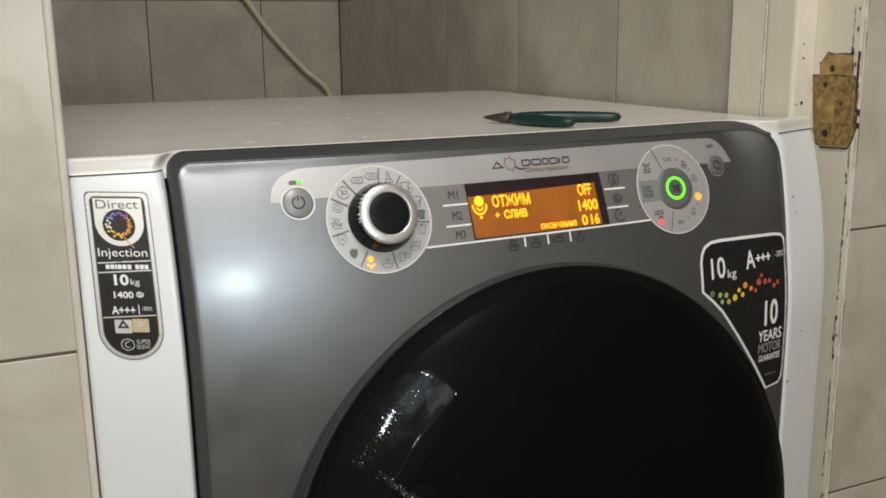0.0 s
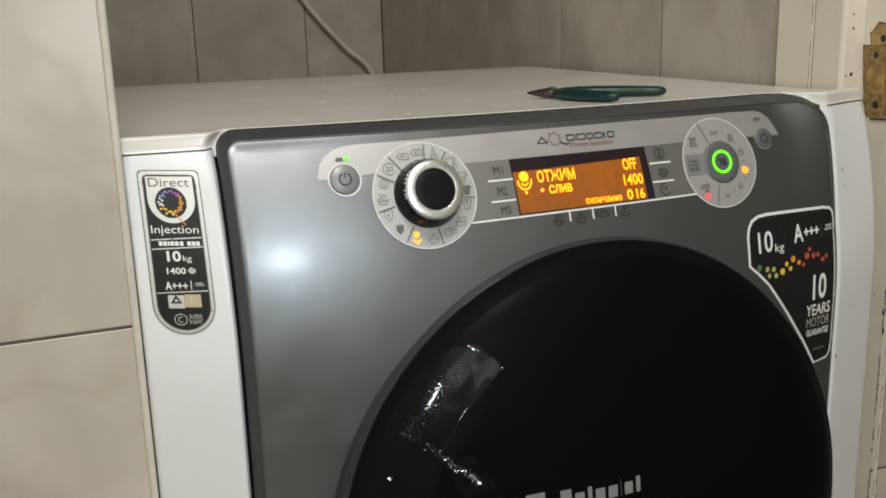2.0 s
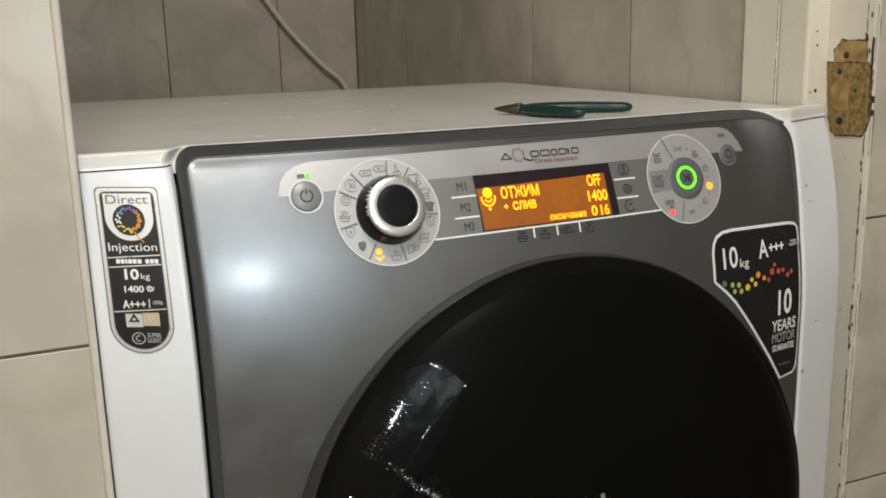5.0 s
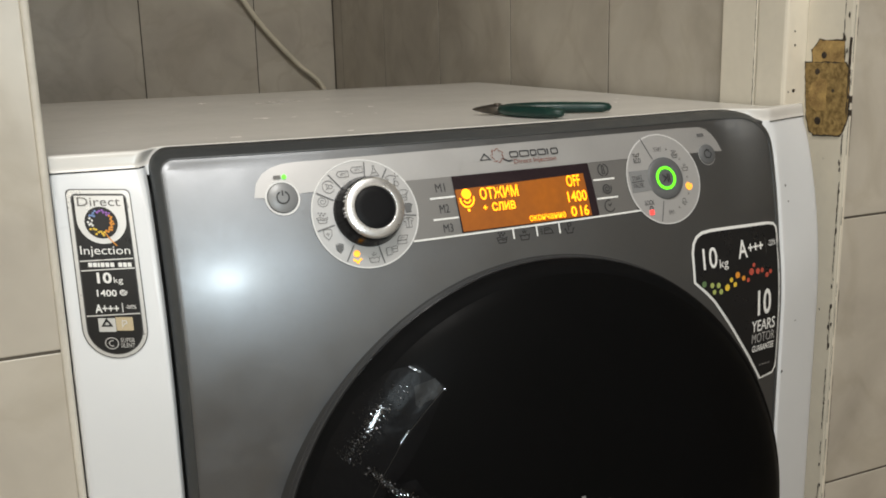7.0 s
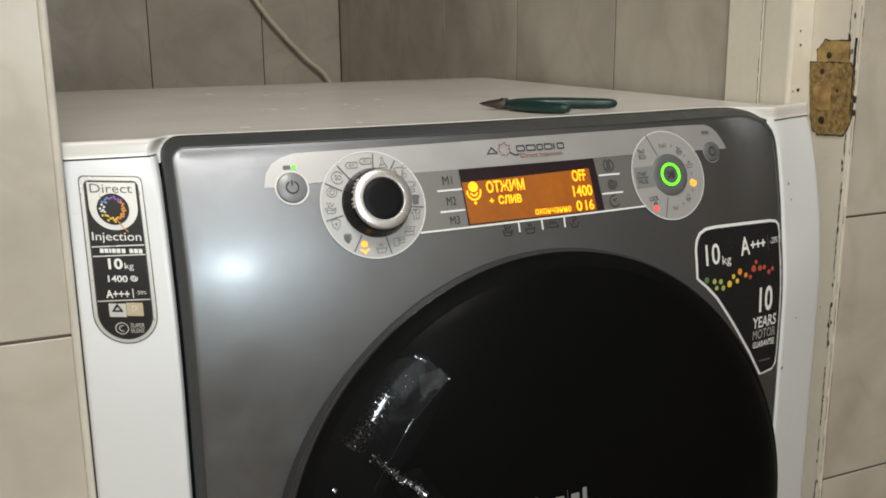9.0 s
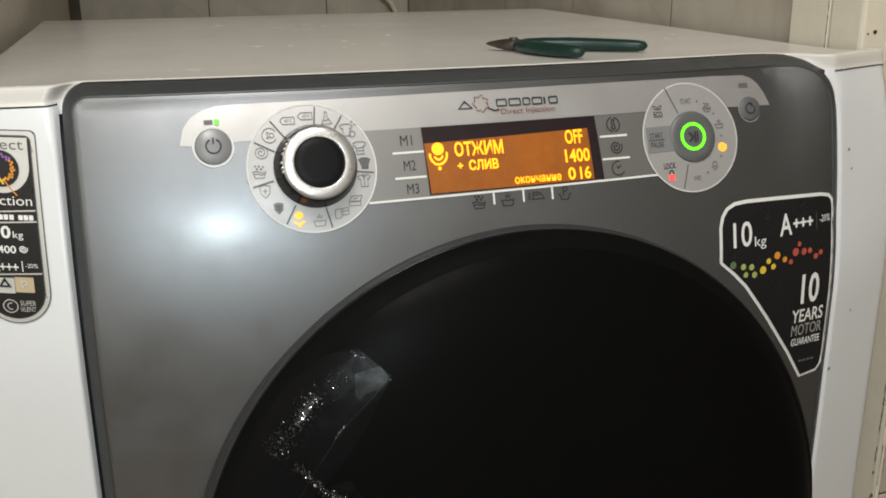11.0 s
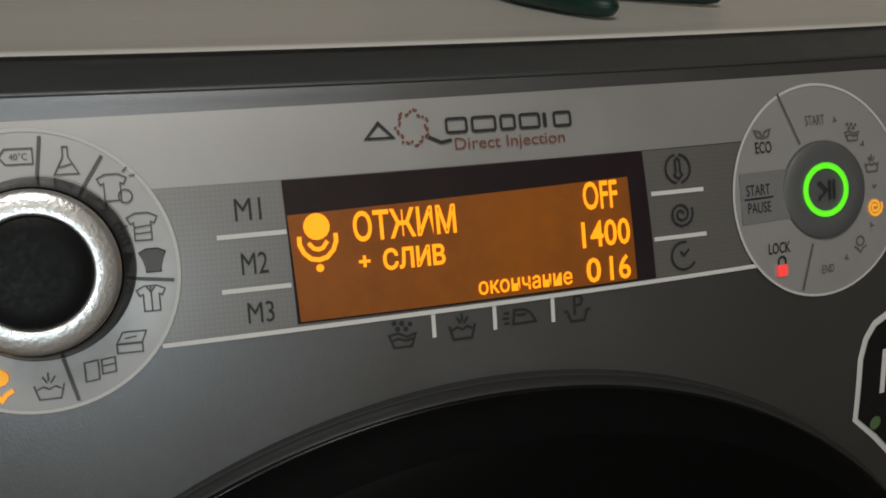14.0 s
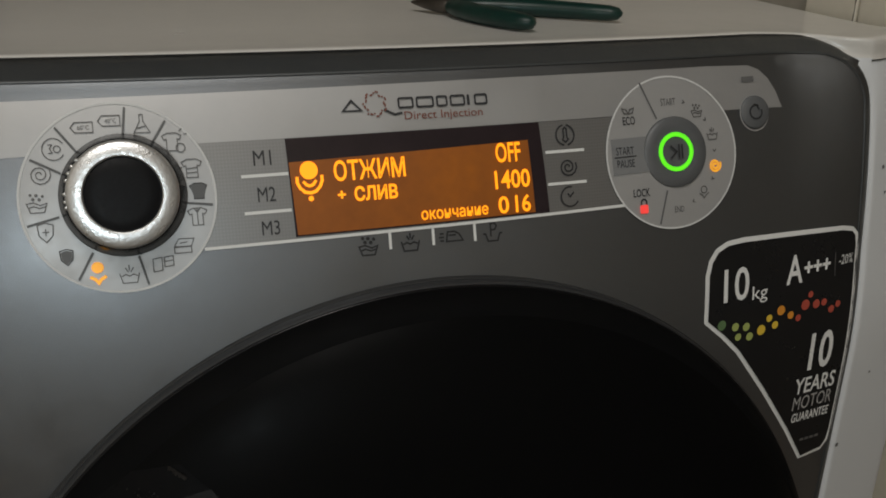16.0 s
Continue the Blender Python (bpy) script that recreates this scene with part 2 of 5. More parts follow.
def loft(bm, rings, closed=True, caps=False):
    """Skin rings of equal point count."""
    rows = [[bm.verts.new(p) for p in ring] for ring in rings]
    n = len(rows[0])
    for a, b in zip(rows, rows[1:]):
        for i in range(n if closed else n - 1):
            j = (i + 1) % n
            bm.faces.new((a[i], a[j], b[j], b[i]))
    if caps:
        bm.faces.new(rows[0][::-1])
        bm.faces.new(rows[-1])
    return rows


def decal(outline, off, step=0.008, where=front):
    """A printed area on the front: its outline in x and z, cut into small faces that follow the bulge."""
    bm = bmesh.new()
    bm.faces.new([bm.verts.new((x, 0, z)) for x, z in outline])
    xs, zs = [p[0] for p in outline], [p[1] for p in outline]
    for k, lo, hi in ((0, min(xs), max(xs)), (2, min(zs), max(zs))):
        n = int((hi - lo) / step)
        for i in range(1, n + 1):
            at, way = [0, 0, 0], [0, 0, 0]
            at[k], way[k] = lo + (hi - lo) * i / (n + 1), 1
            bmesh.ops.bisect_plane(bm, geom=bm.verts[:] + bm.edges[:] + bm.faces[:], plane_co=at, plane_no=way)
    bmesh.ops.triangulate(bm, faces=bm.faces[:])
    for v in bm.verts:
        v.co = where(v.co.x, v.co.z, off)
    bmesh.ops.dissolve_degenerate(bm, edges=bm.edges[:], dist=0.00001)
    bm.normal_update()
    for f in bm.faces:
        if f.normal.y > 0:
            f.normal_flip()
    return bm


def disc(cx, cz, r, n=48, squash=TILT, a0=0.0, a1=360.0):
    """Points round a circle on the leaning front."""
    full = a1 - a0 >= 360
    return [(cx + r * math.cos(radians(a0 + (a1 - a0) * i / (n if full else n - 1))), cz + squash * r * math.sin(radians(a0 + (a1 - a0) * i / (n if full else n - 1)))) for i in range(n)]


def ring(cx, cz, r0, r1, off, n=48, where=front, squash=TILT):
    bm = bmesh.new()
    loft(bm, [[where(x, z, off) for x, z in disc(cx, cz, r, n, squash)] for r in (r0, (r0 + r1) / 2, r1)])
    face_out(bm)
    return bm


def face_out(bm):
    if sum(f.normal.y for f in bm.faces) > 0 or not any(f.normal.length for f in bm.faces):
        bm.normal_update()
        if sum(f.normal.y for f in bm.faces) > 0:
            bmesh.ops.reverse_faces(bm, faces=bm.faces[:])


def rounded(x0, z0, x1, z1, radii, n=6, step=0.0):
    """Outline of a rounded rectangle, counter-clockwise from the lower left; radii: lower left, lower right, upper right, upper left."""
    out = []
    for (cx, cz, a), r in zip(((x0, z0, 180), (x1, z0, 270), (x1, z1, 0), (x0, z1, 90)), radii):
        mx, mz = cx + (r if cx == x0 else -r), cz + (r if cz == z0 else -r)
        out += [(mx + r * math.cos(radians(a + 90 * i / n)), mz + r * math.sin(radians(a + 90 * i / n))) for i in range(n + 1)]
    if step:
        dense = []
        for (ax, az), (bx, bz) in zip(out, out[1:] + out[:1]):
            k = max(1, int(math.hypot(bx - ax, bz - az) / step))
            dense += [(ax + (bx - ax) * i / k, az + (bz - az) * i / k) for i in range(k)]
        out = dense
    return out


def stroke(bm, points, width, off, closed=False, where=front):
    """A printed line of that width through points in x and z."""
    if not closed:
        dense = []
        for (ax, az), (bx, bz) in zip(points, points[1:]):
            k = max(1, int(math.hypot(bx - ax, bz - az) / 0.01))
            dense += [(ax + (bx - ax) * i / k, az + (bz - az) * i / k) for i in range(k)]
        points = dense + [points[-1]]
    n, left, right = len(points), [], []
    for i, (x, z) in enumerate(points):
        a = points[i - 1] if closed or i else points[i]
        b = points[(i + 1) % n] if closed or i < n - 1 else points[i]
        d1, d2 = Vector((x - a[0], z - a[1])), Vector((b[0] - x, b[1] - z))
        d1, d2 = (d1.normalized() if d1.length else d2.normalized()), (d2.normalized() if d2.length else d1.normalized())
        d = d1 + d2
        d = d.normalized() if d.length > 0.2 else d1
        grow = min(1.8, 1 / max(0.3, d.dot(d1)))
        s = Vector((-d.y, d.x)) * width / 2 * grow
        left.append(bm.verts.new(where(x + s.x, z + s.y, off)))
        right.append(bm.verts.new(where(x - s.x, z - s.y, off)))
    for i in range(n if closed else n - 1):
        j = (i + 1) % n
        bm.faces.new((left[i], right[i], right[j], left[j]))


def lines(name, strokes, width, off, mat, parent, label="", where=front):
    """Several printed lines as one mark; a stroke that begins with 'o' is closed."""
    bm = bmesh.new()
    for s in strokes:
        closed = s[0] == "o"
        stroke(bm, s[1:] if closed else s, width, off, closed, where)
    bm.normal_update()
    for f in bm.faces:
        if f.normal.y > 0:
            f.normal_flip()
    return finish(name, bm, mat, parent, label, False)


def icon(name, cx, cz, size, strokes, width, off, mat, parent, label="", where=front):
    """A printed symbol from strokes in a square from -1 to 1."""
    out = []
    for s in strokes:
        o = [s[0]] if s[0] == "o" else []
        out.append(o + [(cx + size * p[0], cz + size * p[1] * TILT) for p in (s[1:] if o else s)])
    return lines(name, out, width, off, mat, parent, label, where)


def arc(r, a0, a1, n=14, cx=0.0, cy=0.0):
    return [(cx + r * math.cos(radians(a0 + (a1 - a0) * i / n)), cy + r * math.sin(radians(a0 + (a1 - a0) * i / n))) for i in range(n + 1)]


def round_(r, cx=0.0, cy=0.0, n=16):
    return ["o"] + arc(r, 0, 360 - 360 / n, n - 1, cx, cy)


def words(name, text, box, off, mat, parent, bold=0.0, label="", where=front, slant=0.0):
    """Lettering that fills the box x0, z0, x1, z1 of the front."""
    curve = bpy.data.curves.new("lettering", "FONT")
    curve.body, curve.offset, curve.resolution_u = text, bold, 3
    ob = bpy.data.objects.new("lettering", curve)
    scene.collection.objects.link(ob)
    bpy.context.view_layer.update()
    me = bpy.data.meshes.new_from_object(ob.evaluated_get(bpy.context.evaluated_depsgraph_get()))
    bpy.data.objects.remove(ob)
    bpy.data.curves.remove(curve)
    xs, ys = [v.co.x for v in me.vertices], [v.co.y for v in me.vertices]
    x0, z0, x1, z1 = box
    for v in me.vertices:
        u, w = (v.co.x - min(xs)) / (max(xs) - min(xs)), (v.co.y - min(ys)) / (max(ys) - min(ys))
        v.co = where(x0 + (x1 - x0) * u, z0 + (z1 - z0) * w + slant * (u - 0.5), off)
    me.name = name
    me.materials.clear()
    me.materials.append(mat)
    out = new(name, me)
    out.parent = parent
    if label:
        out["label"] = label
    return out


def turned(profile, origin, axis, n=64, caps=False):
    """A turned body: rings of (radius, height) about an axis."""
    bm = bmesh.new()
    q = Vector(axis).normalized().to_track_quat("Z", "X")
    rings = [[Vector(origin) + q @ Vector((r * math.cos(2 * math.pi * i / n), r * math.sin(2 * math.pi * i / n), h)) for i in range(n)] for r, h in profile]
    loft(bm, rings)
    bm.verts.ensure_lookup_table()
    bm.faces.new([bm.verts[len(bm.verts) - n + i] for i in range(n)])
    if caps:
        bm.faces.new([bm.verts[n - 1 - i] for i in range(n)])
    bmesh.ops.recalc_face_normals(bm, faces=bm.faces[:])
    return bm


def tube(path, sizes, n=12, flat=1.0):
    """A rounded rod along a path with a half-width at each point; flat: its height for its width."""
    bm, rings = bmesh.new(), []
    pts = [Vector(p) for p in path]
    for i, p in enumerate(pts):
        way = (pts[min(i + 1, len(pts) - 1)] - pts[max(i - 1, 0)]).normalized()
        side = way.cross(Vector((0, 0, 1))).normalized()
        up = side.cross(way)
        rings.append([p + side * sizes[i] * math.cos(2 * math.pi * k / n) + up * sizes[i] * flat * math.sin(2 * math.pi * k / n) for k in range(n)])
    loft(bm, rings, caps=True)
    bmesh.ops.recalc_face_normals(bm, faces=bm.faces[:])
    return bm


# ---- the room: floor, walls, niche and door frame ----
FACE = 0.02          # the tiled wall's face
NICHE_R, NICHE_L, NICHE_B = 0.308, -0.312, 1.331


def wall(name, lo, hi, mat, label):
    return tagged(finish(name, block(bmesh.new(), lo, hi), mat, None, smooth=False), label, "wall", kind="structure")


tagged(finish("floor", block(bmesh.new(), (-1.4, -1.9, -0.1), (1.4, 1.5, 0.0)), FLOOR, None, smooth=False), "brown tiled floor under the machine", "floor", kind="structure")
tagged(finish("ceiling", block(bmesh.new(), (-1.4, -1.9, 2.5), (1.4, 1.5, 2.6)), PLASTER, None, smooth=False), "plain cream plastered ceiling of the room", "ceiling", kind="structure")
wall_left = wall("wall_front_left", (-1.3, FACE + 0.0015, 0), (-0.3032, FACE + 0.10, 2.5), GROUT, "wall of cream marble-look tiles beside the niche")
wall_right = wall("wall_front_right", (0.3296, FACE + 0.0015, 0), (1.3, FACE + 0.10, 2.5), GROUT, "wall of cream marble-look tiles beside the door frame")
wall_over = wall("wall_over_niche", (-0.3025, FACE + 0.006, 2.34), (0.3296, FACE + 0.10, 2.5), PLASTER, "plastered wall above the niche opening")
niche_right = wall("wall_niche_right", (NICHE_R + 0.0015, 0.158, 0), (NICHE_R + 0.10, NICHE_B + 0.1, 2.5), GROUT, "tiled side wall inside the niche")
niche_back = wall("wall_niche_back", (NICHE_L - 0.1, NICHE_B + 0.0015, 0), (NICHE_R + 0.0015, NICHE_B + 0.1, 2.5), GROUT, "tiled back wall inside the niche")
niche_left = wall("wall_niche_left", (NICHE_L - 0.1, FACE + 0.10, 0), (NICHE_L, NICHE_B + 0.0015, 2.5), PLASTER, "plain side wall inside the niche")
# unseen ceiling, added dark so that the plate's rolled top edge reflects darkness
tagged(finish("ceiling_niche", block(bmesh.new(), (NICHE_L, FACE + 0.10, 2.34), (NICHE_R + 0.0015, NICHE_B + 0.0015, 2.44)), DARK, None, smooth=False), "unseen dark niche ceiling that dims the plate's top edge", "ceiling", kind="structure")
wall("wall_room_left", (-1.4, -1.9, 0), (-1.3, FACE + 0.1, 2.5), PLASTER, "plain plastered wall of the room")
# unseen right wall, darkened to take light off the plate's right side
wall("wall_room_right", (1.3, -1.9, 0), (1.4, FACE + 0.1, 2.5), DARK, "unseen dark wall that dims the plate's right side")
wall("wall_room_back", (-1.3, -1.9, 0), (1.3, -1.8, 2.5), PLASTER, "plain plastered wall of the room")

lamp_body = thing("ceiling_lamp", "round white ceiling lamp on the plaster", "lamp")
part("base", turned([(0.02, 0.0), (0.30, 0.0), (0.30, 0.03), (0.29, 0.035)], (-0.30, -1.02, 2.499), (0, 0, -1)), WHITE, lamp_body)

# ---- washing machine ----
machine = thing("washing_machine", "white front-loading washing machine with grey metallic front", "washing machine")
TOP = 0.8505
XW = 0.2975


def column(sign):
    """White upright beside the grey front, following its bulge, rounded into the machine's side."""
    bm = bmesh.new()
    xs = [0.2420, 0.2426, 0.2434, 0.2442, 0.2451, 0.2470, 0.25, 0.258, 0.266, 0.274, 0.282, 0.288, 0.293, 0.296, XW]
    rings = []
    for k in range(61):
        z = 0.06 + (0.8445 - 0.06) * k / 60
        drop = 0.0015 if k == 60 else 0.0
        row = [white(sign * x, z, -drop - (0.0 if x < 0.2965 else 0.8 * (x - 0.2965))) for i, x in enumerate(xs)]
        row.append(Vector((sign * XW, 0.12, z)))
        rings.append(row)
    loft(bm, rings, closed=False)
    bmesh.ops.recalc_face_normals(bm, faces=bm.faces[:])
    bm.normal_update()
    if sum(f.normal.y for f in bm.faces) > 0:
        bmesh.ops.reverse_faces(bm, faces=bm.faces[:])
    return bm


part("cabinet", block(bmesh.new(), (-XW, 0.075, 0.05), (XW, 0.665, 0.842), 0.004), WHITE, machine)
part("plinth", block(bmesh.new(), (-0.28, 0.06, 0.0), (0.28, 0.64, 0.052), 0.004), GASKET, machine)
part("side_column", column(-1), WHITE, machine)
part("side_column", column(1), WHITE, machine)


def lid():
    """White top plate: front corners follow the columns, edge rounded, with a shallow turned-up rim at the back."""
    bm = bmesh.new()
    xs = [-XW + 2 * XW * i / 480 for i in range(481)]

    def nose(x, drop, z):
        return white(x, min(z, 0.8553)).y + drop
    rows = []
    for z, back in [(0.8455 + 0.0008 * i, 0.00013 * i) for i in range(10)] + [(0.8533, 0.0014), (0.8539, 0.0016), (0.8545, 0.0018), (0.8553, 0.0030), (0.8556, 0.0048), (0.8553, 0.0075), (0.8540, 0.017), (0.8521, 0.030), (TOP + 0.0003, 0.045)]:
        rows.append([Vector((x, nose(x, back, z), z)) for x in xs])
    for y in (0.13, 0.2, 0.4, 0.6, 0.655):
        rows.append([Vector((x, y, TOP)) for x in xs])
    rows.append([Vector((x, 0.666, TOP - 0.004)) for x in xs])
    rows.append([Vector((x, 0.669, 0.842)) for x in xs])
    loft(bm, rows, closed=False)
    for sign in (-1, 1):
        loft(bm, [[Vector((sign * XW, row[0].y, row[0].z)) for row in rows], [Vector((sign * XW, row[0].y, 0.842)) for row in rows]], closed=False)
    bmesh.ops.remove_doubles(bm, verts=bm.verts[:], dist=0.00001)
    bmesh.ops.recalc_face_normals(bm, faces=bm.faces[:])
    return bm


part("lid", lid(), LID, machine, "white laminate top plate")

# the groove round the grey front
part("gasket", decal(rounded(-0.2445, 0.08, 0.2445, 0.8535, (0.01, 0.01, 0.022, 0.012)), -0.0200, 0.02, flat), GASKET, machine, "dark gap round the grey front")


ROLL = [(0.0, 1.0), (0.0003, 0.72), (0.0006, 0.60), (0.0011, 0.50), (0.0024, 0.36), (0.0037, 0.22), (0.0050, 0.085), (0.0057, 0.020), (0.0061, 0.003), (0.0090, 0.0)]


def plate_ring(inset, deep, proud=0.0):
    """A ring round the grey plate, inset from its outline and drawn back by a share of the groove's depth."""
    r = [max(0.002, v - inset) for v in (0.012, 0.012, CORNER_R, CORNER_L)]
    base = rounded(-0.2405 + inset, 0.085 + inset, 0.2405 - inset, 0.8552 - inset, r, 12, 0.0)
    full = []
    for (ax, az), (bx, bz) in zip(base, base[1:] + base[:1]):
        k = 40 if abs(bx - ax) > 0.2 else 60 if abs(bz - az) > 0.2 else 1
        for i in range(k):
            x, z = ax + (bx - ax) * i / k, az + (bz - az) * i / k
            full.append(flat(x, z, 0.0020 + proud - deep * (0.0023 + groove(x, z))))
    return full


def edge_trim():
    """Dark overlay round the plate, a little proud of its rolled edge; paints its dark reflection."""
    bm = bmesh.new()
    loft(bm, [plate_ring(i, d, 0.0) for i, d in ROLL[:2]] + [plate_ring(i, d, 0.0007) for i, d in ROLL[2:7]] + [plate_ring(0.0057, 0.020, 0.0006), plate_ring(0.0062, 0.002, 0.0003), plate_ring(0.0064, 0.001, -0.0004)])
    bmesh.ops.recalc_face_normals(bm, faces=bm.faces[:])
    bm.normal_update()
    if sum(f.normal.y for f in bm.faces) > 0:
        bmesh.ops.reverse_faces(bm, faces=bm.faces[:])
    return bm


def grey_front():
    """Grey front plate: flat field with an edge that rolls back into the groove."""
    bm = bmesh.new()
    rings = [plate_ring(inset, deep) for inset, deep in ROLL]
    rows = loft(bm, rings)
    inner = bm.faces.new(rows[-1])
    for k, lo, hi, step in ((0, -0.2313, 0.2313, 0.010), (2, 0.0942, 0.846, 0.005)):
        n = int((hi - lo) / step)
        for i in range(1, n):
            at, way = [0, 0, 0], [0, 0, 0]
            at[k], way[k] = lo + (hi - lo) * i / n, 1
            field = [f for f in bm.faces if all(v.co.x > -0.2316 and v.co.x < 0.2316 and v.co.z > 0.0939 and v.co.z < 0.8463 for v in f.verts)]
            bmesh.ops.bisect_plane(bm, geom=list({v for f in field for v in f.verts}) + list({e for f in field for e in f.edges}) + field, plane_co=at, plane_no=way)
    for v in bm.verts:
        if -0.2316 < v.co.x < 0.2316 and 0.0939 < v.co.z < 0.8463:
            v.co = flat(v.co.x, v.co.z, 0.0020)
    bmesh.ops.triangulate(bm, faces=[f for f in bm.faces if len(f.verts) > 4])
    bmesh.ops.recalc_face_normals(bm, faces=bm.faces[:])
    bm.normal_update()
    if sum(f.normal.y for f in bm.faces) > 0:
        bmesh.ops.reverse_faces(bm, faces=bm.faces[:])
    return bm


part("front_plate", grey_front(), GREY, machine, "metallic grey painted front plate")
part("edge_trim", edge_trim(), EDGE_SHADE, machine, "dark overlay that shades the front plate's rolled edge")
lines("lid_seam", [[(-0.222 + 0.0085 * i, 0.8549) for i in range(51)]], 0.0010, -0.0160, SEAM, machine, "dark seam under the top plate", where=flat)


def corner(sign):
    """White web that fills the corner between the plate's round and the column."""
    bm, r = bmesh.new(), CORNER_L if sign < 0 else CORNER_R
    n = 18
    x0, x1, z0, z1 = 0.2400 - r, 0.2424, 0.8540 - r, 0.8462
    rows = []
    for k in range(n + 1):
        z = z0 + (z1 - z0) * k / n
        inner = 0.2405 - r + math.sqrt(max(0.0, r * r - max(0.0, z - 0.8552 + r) ** 2)) - 0.0004
        rows.append([white(sign * (inner + (x1 - inner) * i / n), z) for i in range(n + 1)])
    loft(bm, rows, closed=False)
    bmesh.ops.recalc_face_normals(bm, faces=bm.faces[:])
    bm.normal_update()
    if sum(f.normal.y for f in bm.faces) > 0:
        bmesh.ops.reverse_faces(bm, faces=bm.faces[:])
    return bm


part("corner_web", corner(-1), WHITE, machine)
part("corner_web", corner(1), WHITE, machine)
G = 0.0020           # the grey plate's height over the front

# ---- control panel prints ----
panel = part("control_strip", decal([(-0.1815, 0.8232), (-0.172, 0.8225), (-0.150, 0.8240), (-0.079, 0.8262), (0.062, 0.8270), (0.095, 0.8272), (0.161, 0.8262), (0.1905, 0.8256), (0.1880, 0.8325), (0.1842, 0.8386), (0.1795, 0.8425), (0.1735, 0.8446), (0.15, 0.8452), (0.05, 0.8450), (-0.06, 0.8440), (-0.1522, 0.8430), (-0.1610, 0.8424), (-0.1685, 0.8405), (-0.1745, 0.8372), (-0.1790, 0.8318)], G + 0.0003), SILVER, machine, "pale silver control strip with rounded ends")
keypad = part("keypad", decal([(-0.083, 0.7885), (0.098, 0.7905), (0.098, 0.8269), (-0.083, 0.8262)], G + 0.0003), KEYPAD, machine, "grey dotted key area round the display")
lines("base_line", [[(-0.0825, 0.7880), (-0.02, 0.7889), (0.04, 0.7896), (0.100, 0.7903)]], 0.0012, G + 0.0008, PALE, keypad)
for z, k in ((0.8136, "M1"), (0.8001, "M2"), (None, "M3")):
    if z:
        lines("key_line", [[(-0.0662, z - 0.0002), (-0.0478, z)]], 0.0012, G + 0.0008, PALE, keypad)
for z, dx, k in ((0.8199, 0.0, "M1"), (0.8065, 0.0005, "M2"), (0.7940, 0.001, "M3")):
    words("key_label", k, (-0.0610 + dx, z - 0.0027, -0.0540 + dx, z + 0.0027), G + 0.0008, INK, keypad)
for z in (0.8148, 0.8019):
    lines("key_line", [[(0.0632, z), (0.0818, z)]], 0.0012, G + 0.0008, PALE, keypad)

SPIRAL = [(r * math.cos(a), r * math.sin(a)) for r, a in [(0.14 + 0.034 * i, 0.52 * i) for i in range(26)]]
BASIN = [(-0.9, 0.2), (-0.65, -0.75), (0.65, -0.75), (0.9, 0.2)]
WAVE = [(-0.72, -0.1), (-0.36, 0.08), (0.0, -0.1), (0.36, 0.08), (0.72, -0.1)]
THERMO = [arc(1.0, 100, 260), arc(1.0, -80, 80), ["o", (-0.18, 0.6), (-0.18, -0.2), (-0.32, -0.45), (0.0, -0.72), (0.32, -0.45), (0.18, -0.2), (0.18, 0.6), (0.0, 0.75)]]
CLOCK = [arc(1.0, 75, 330), [(-0.25, 0.35), (0.0, 0.0), (0.45, 0.45)]]
BUBBLES = [["o", (-0.9, 0.0), (-0.6, -0.85), (0.6, -0.85), (0.9, 0.0), (0.3, -0.18), (-0.3, 0.1)], [(-0.75, -0.40), (-0.3, -0.25), (0.2, -0.45), (0.75, -0.32)], round_(0.10, -0.3, 0.4, 8), round_(0.10, 0.25, 0.35, 8), round_(0.10, 0.0, 0.75, 8), round_(0.08, 0.55, 0.65, 8), round_(0.08, -0.5, 0.8, 8)]
RINSE = [BASIN, WAVE, [(-0.1, 0.3), (-0.35, 0.75)], [(0.12, 0.3), (0.4, 0.75)], [(0.0, 0.45), (0.0, 1.0)]]
IRON = [["o", (-0.55, -0.45), (1.15, -0.45), (0.75, 0.25), (0.3, 0.5), (-0.4, 0.5)], [(-0.3, 0.15), (0.45, 0.15)], [(-1.2, 0.35), (-0.8, 0.35)], [(-1.3, 0.0), (-0.8, 0.0)], [(-1.2, -0.35), (-0.8, -0.35)]]
PAUSE_TUB = [[(-1.0, -0.05), (-0.75, -0.05), (-0.5, -0.8), (0.5, -0.8), (0.75, -0.05), (1.0, -0.05)], [(-0.2, -0.35), (-0.2, 0.95), (0.25, 0.95), (0.42, 0.7), (0.25, 0.35), (-0.2, 0.3)]]
for z, shape in ((0.8212, THERMO), (0.8083, [SPIRAL]), (0.7962, [CLOCK[0], CLOCK[1]])):
    icon("key_symbol", 0.0733, z, 0.0043, shape, 0.0007, G + 0.0008, INK, keypad)
for x, z, shape in ((-0.0180, 0.7837, BUBBLES), (-0.0002, 0.7835, RINSE), (0.0178, 0.7845, IRON), (0.0362, 0.7844, PAUSE_TUB)):
    icon("option_symbol", x, z, 0.0043, shape, 0.0007, G + 0.0004, INK, keypad)
for x in (-0.0087, 0.0098, 0.0282):
    lines("option_line", [[(x, 0.7888), (x, 0.7818)]], 0.0012, G + 0.0004, PALE, keypad)

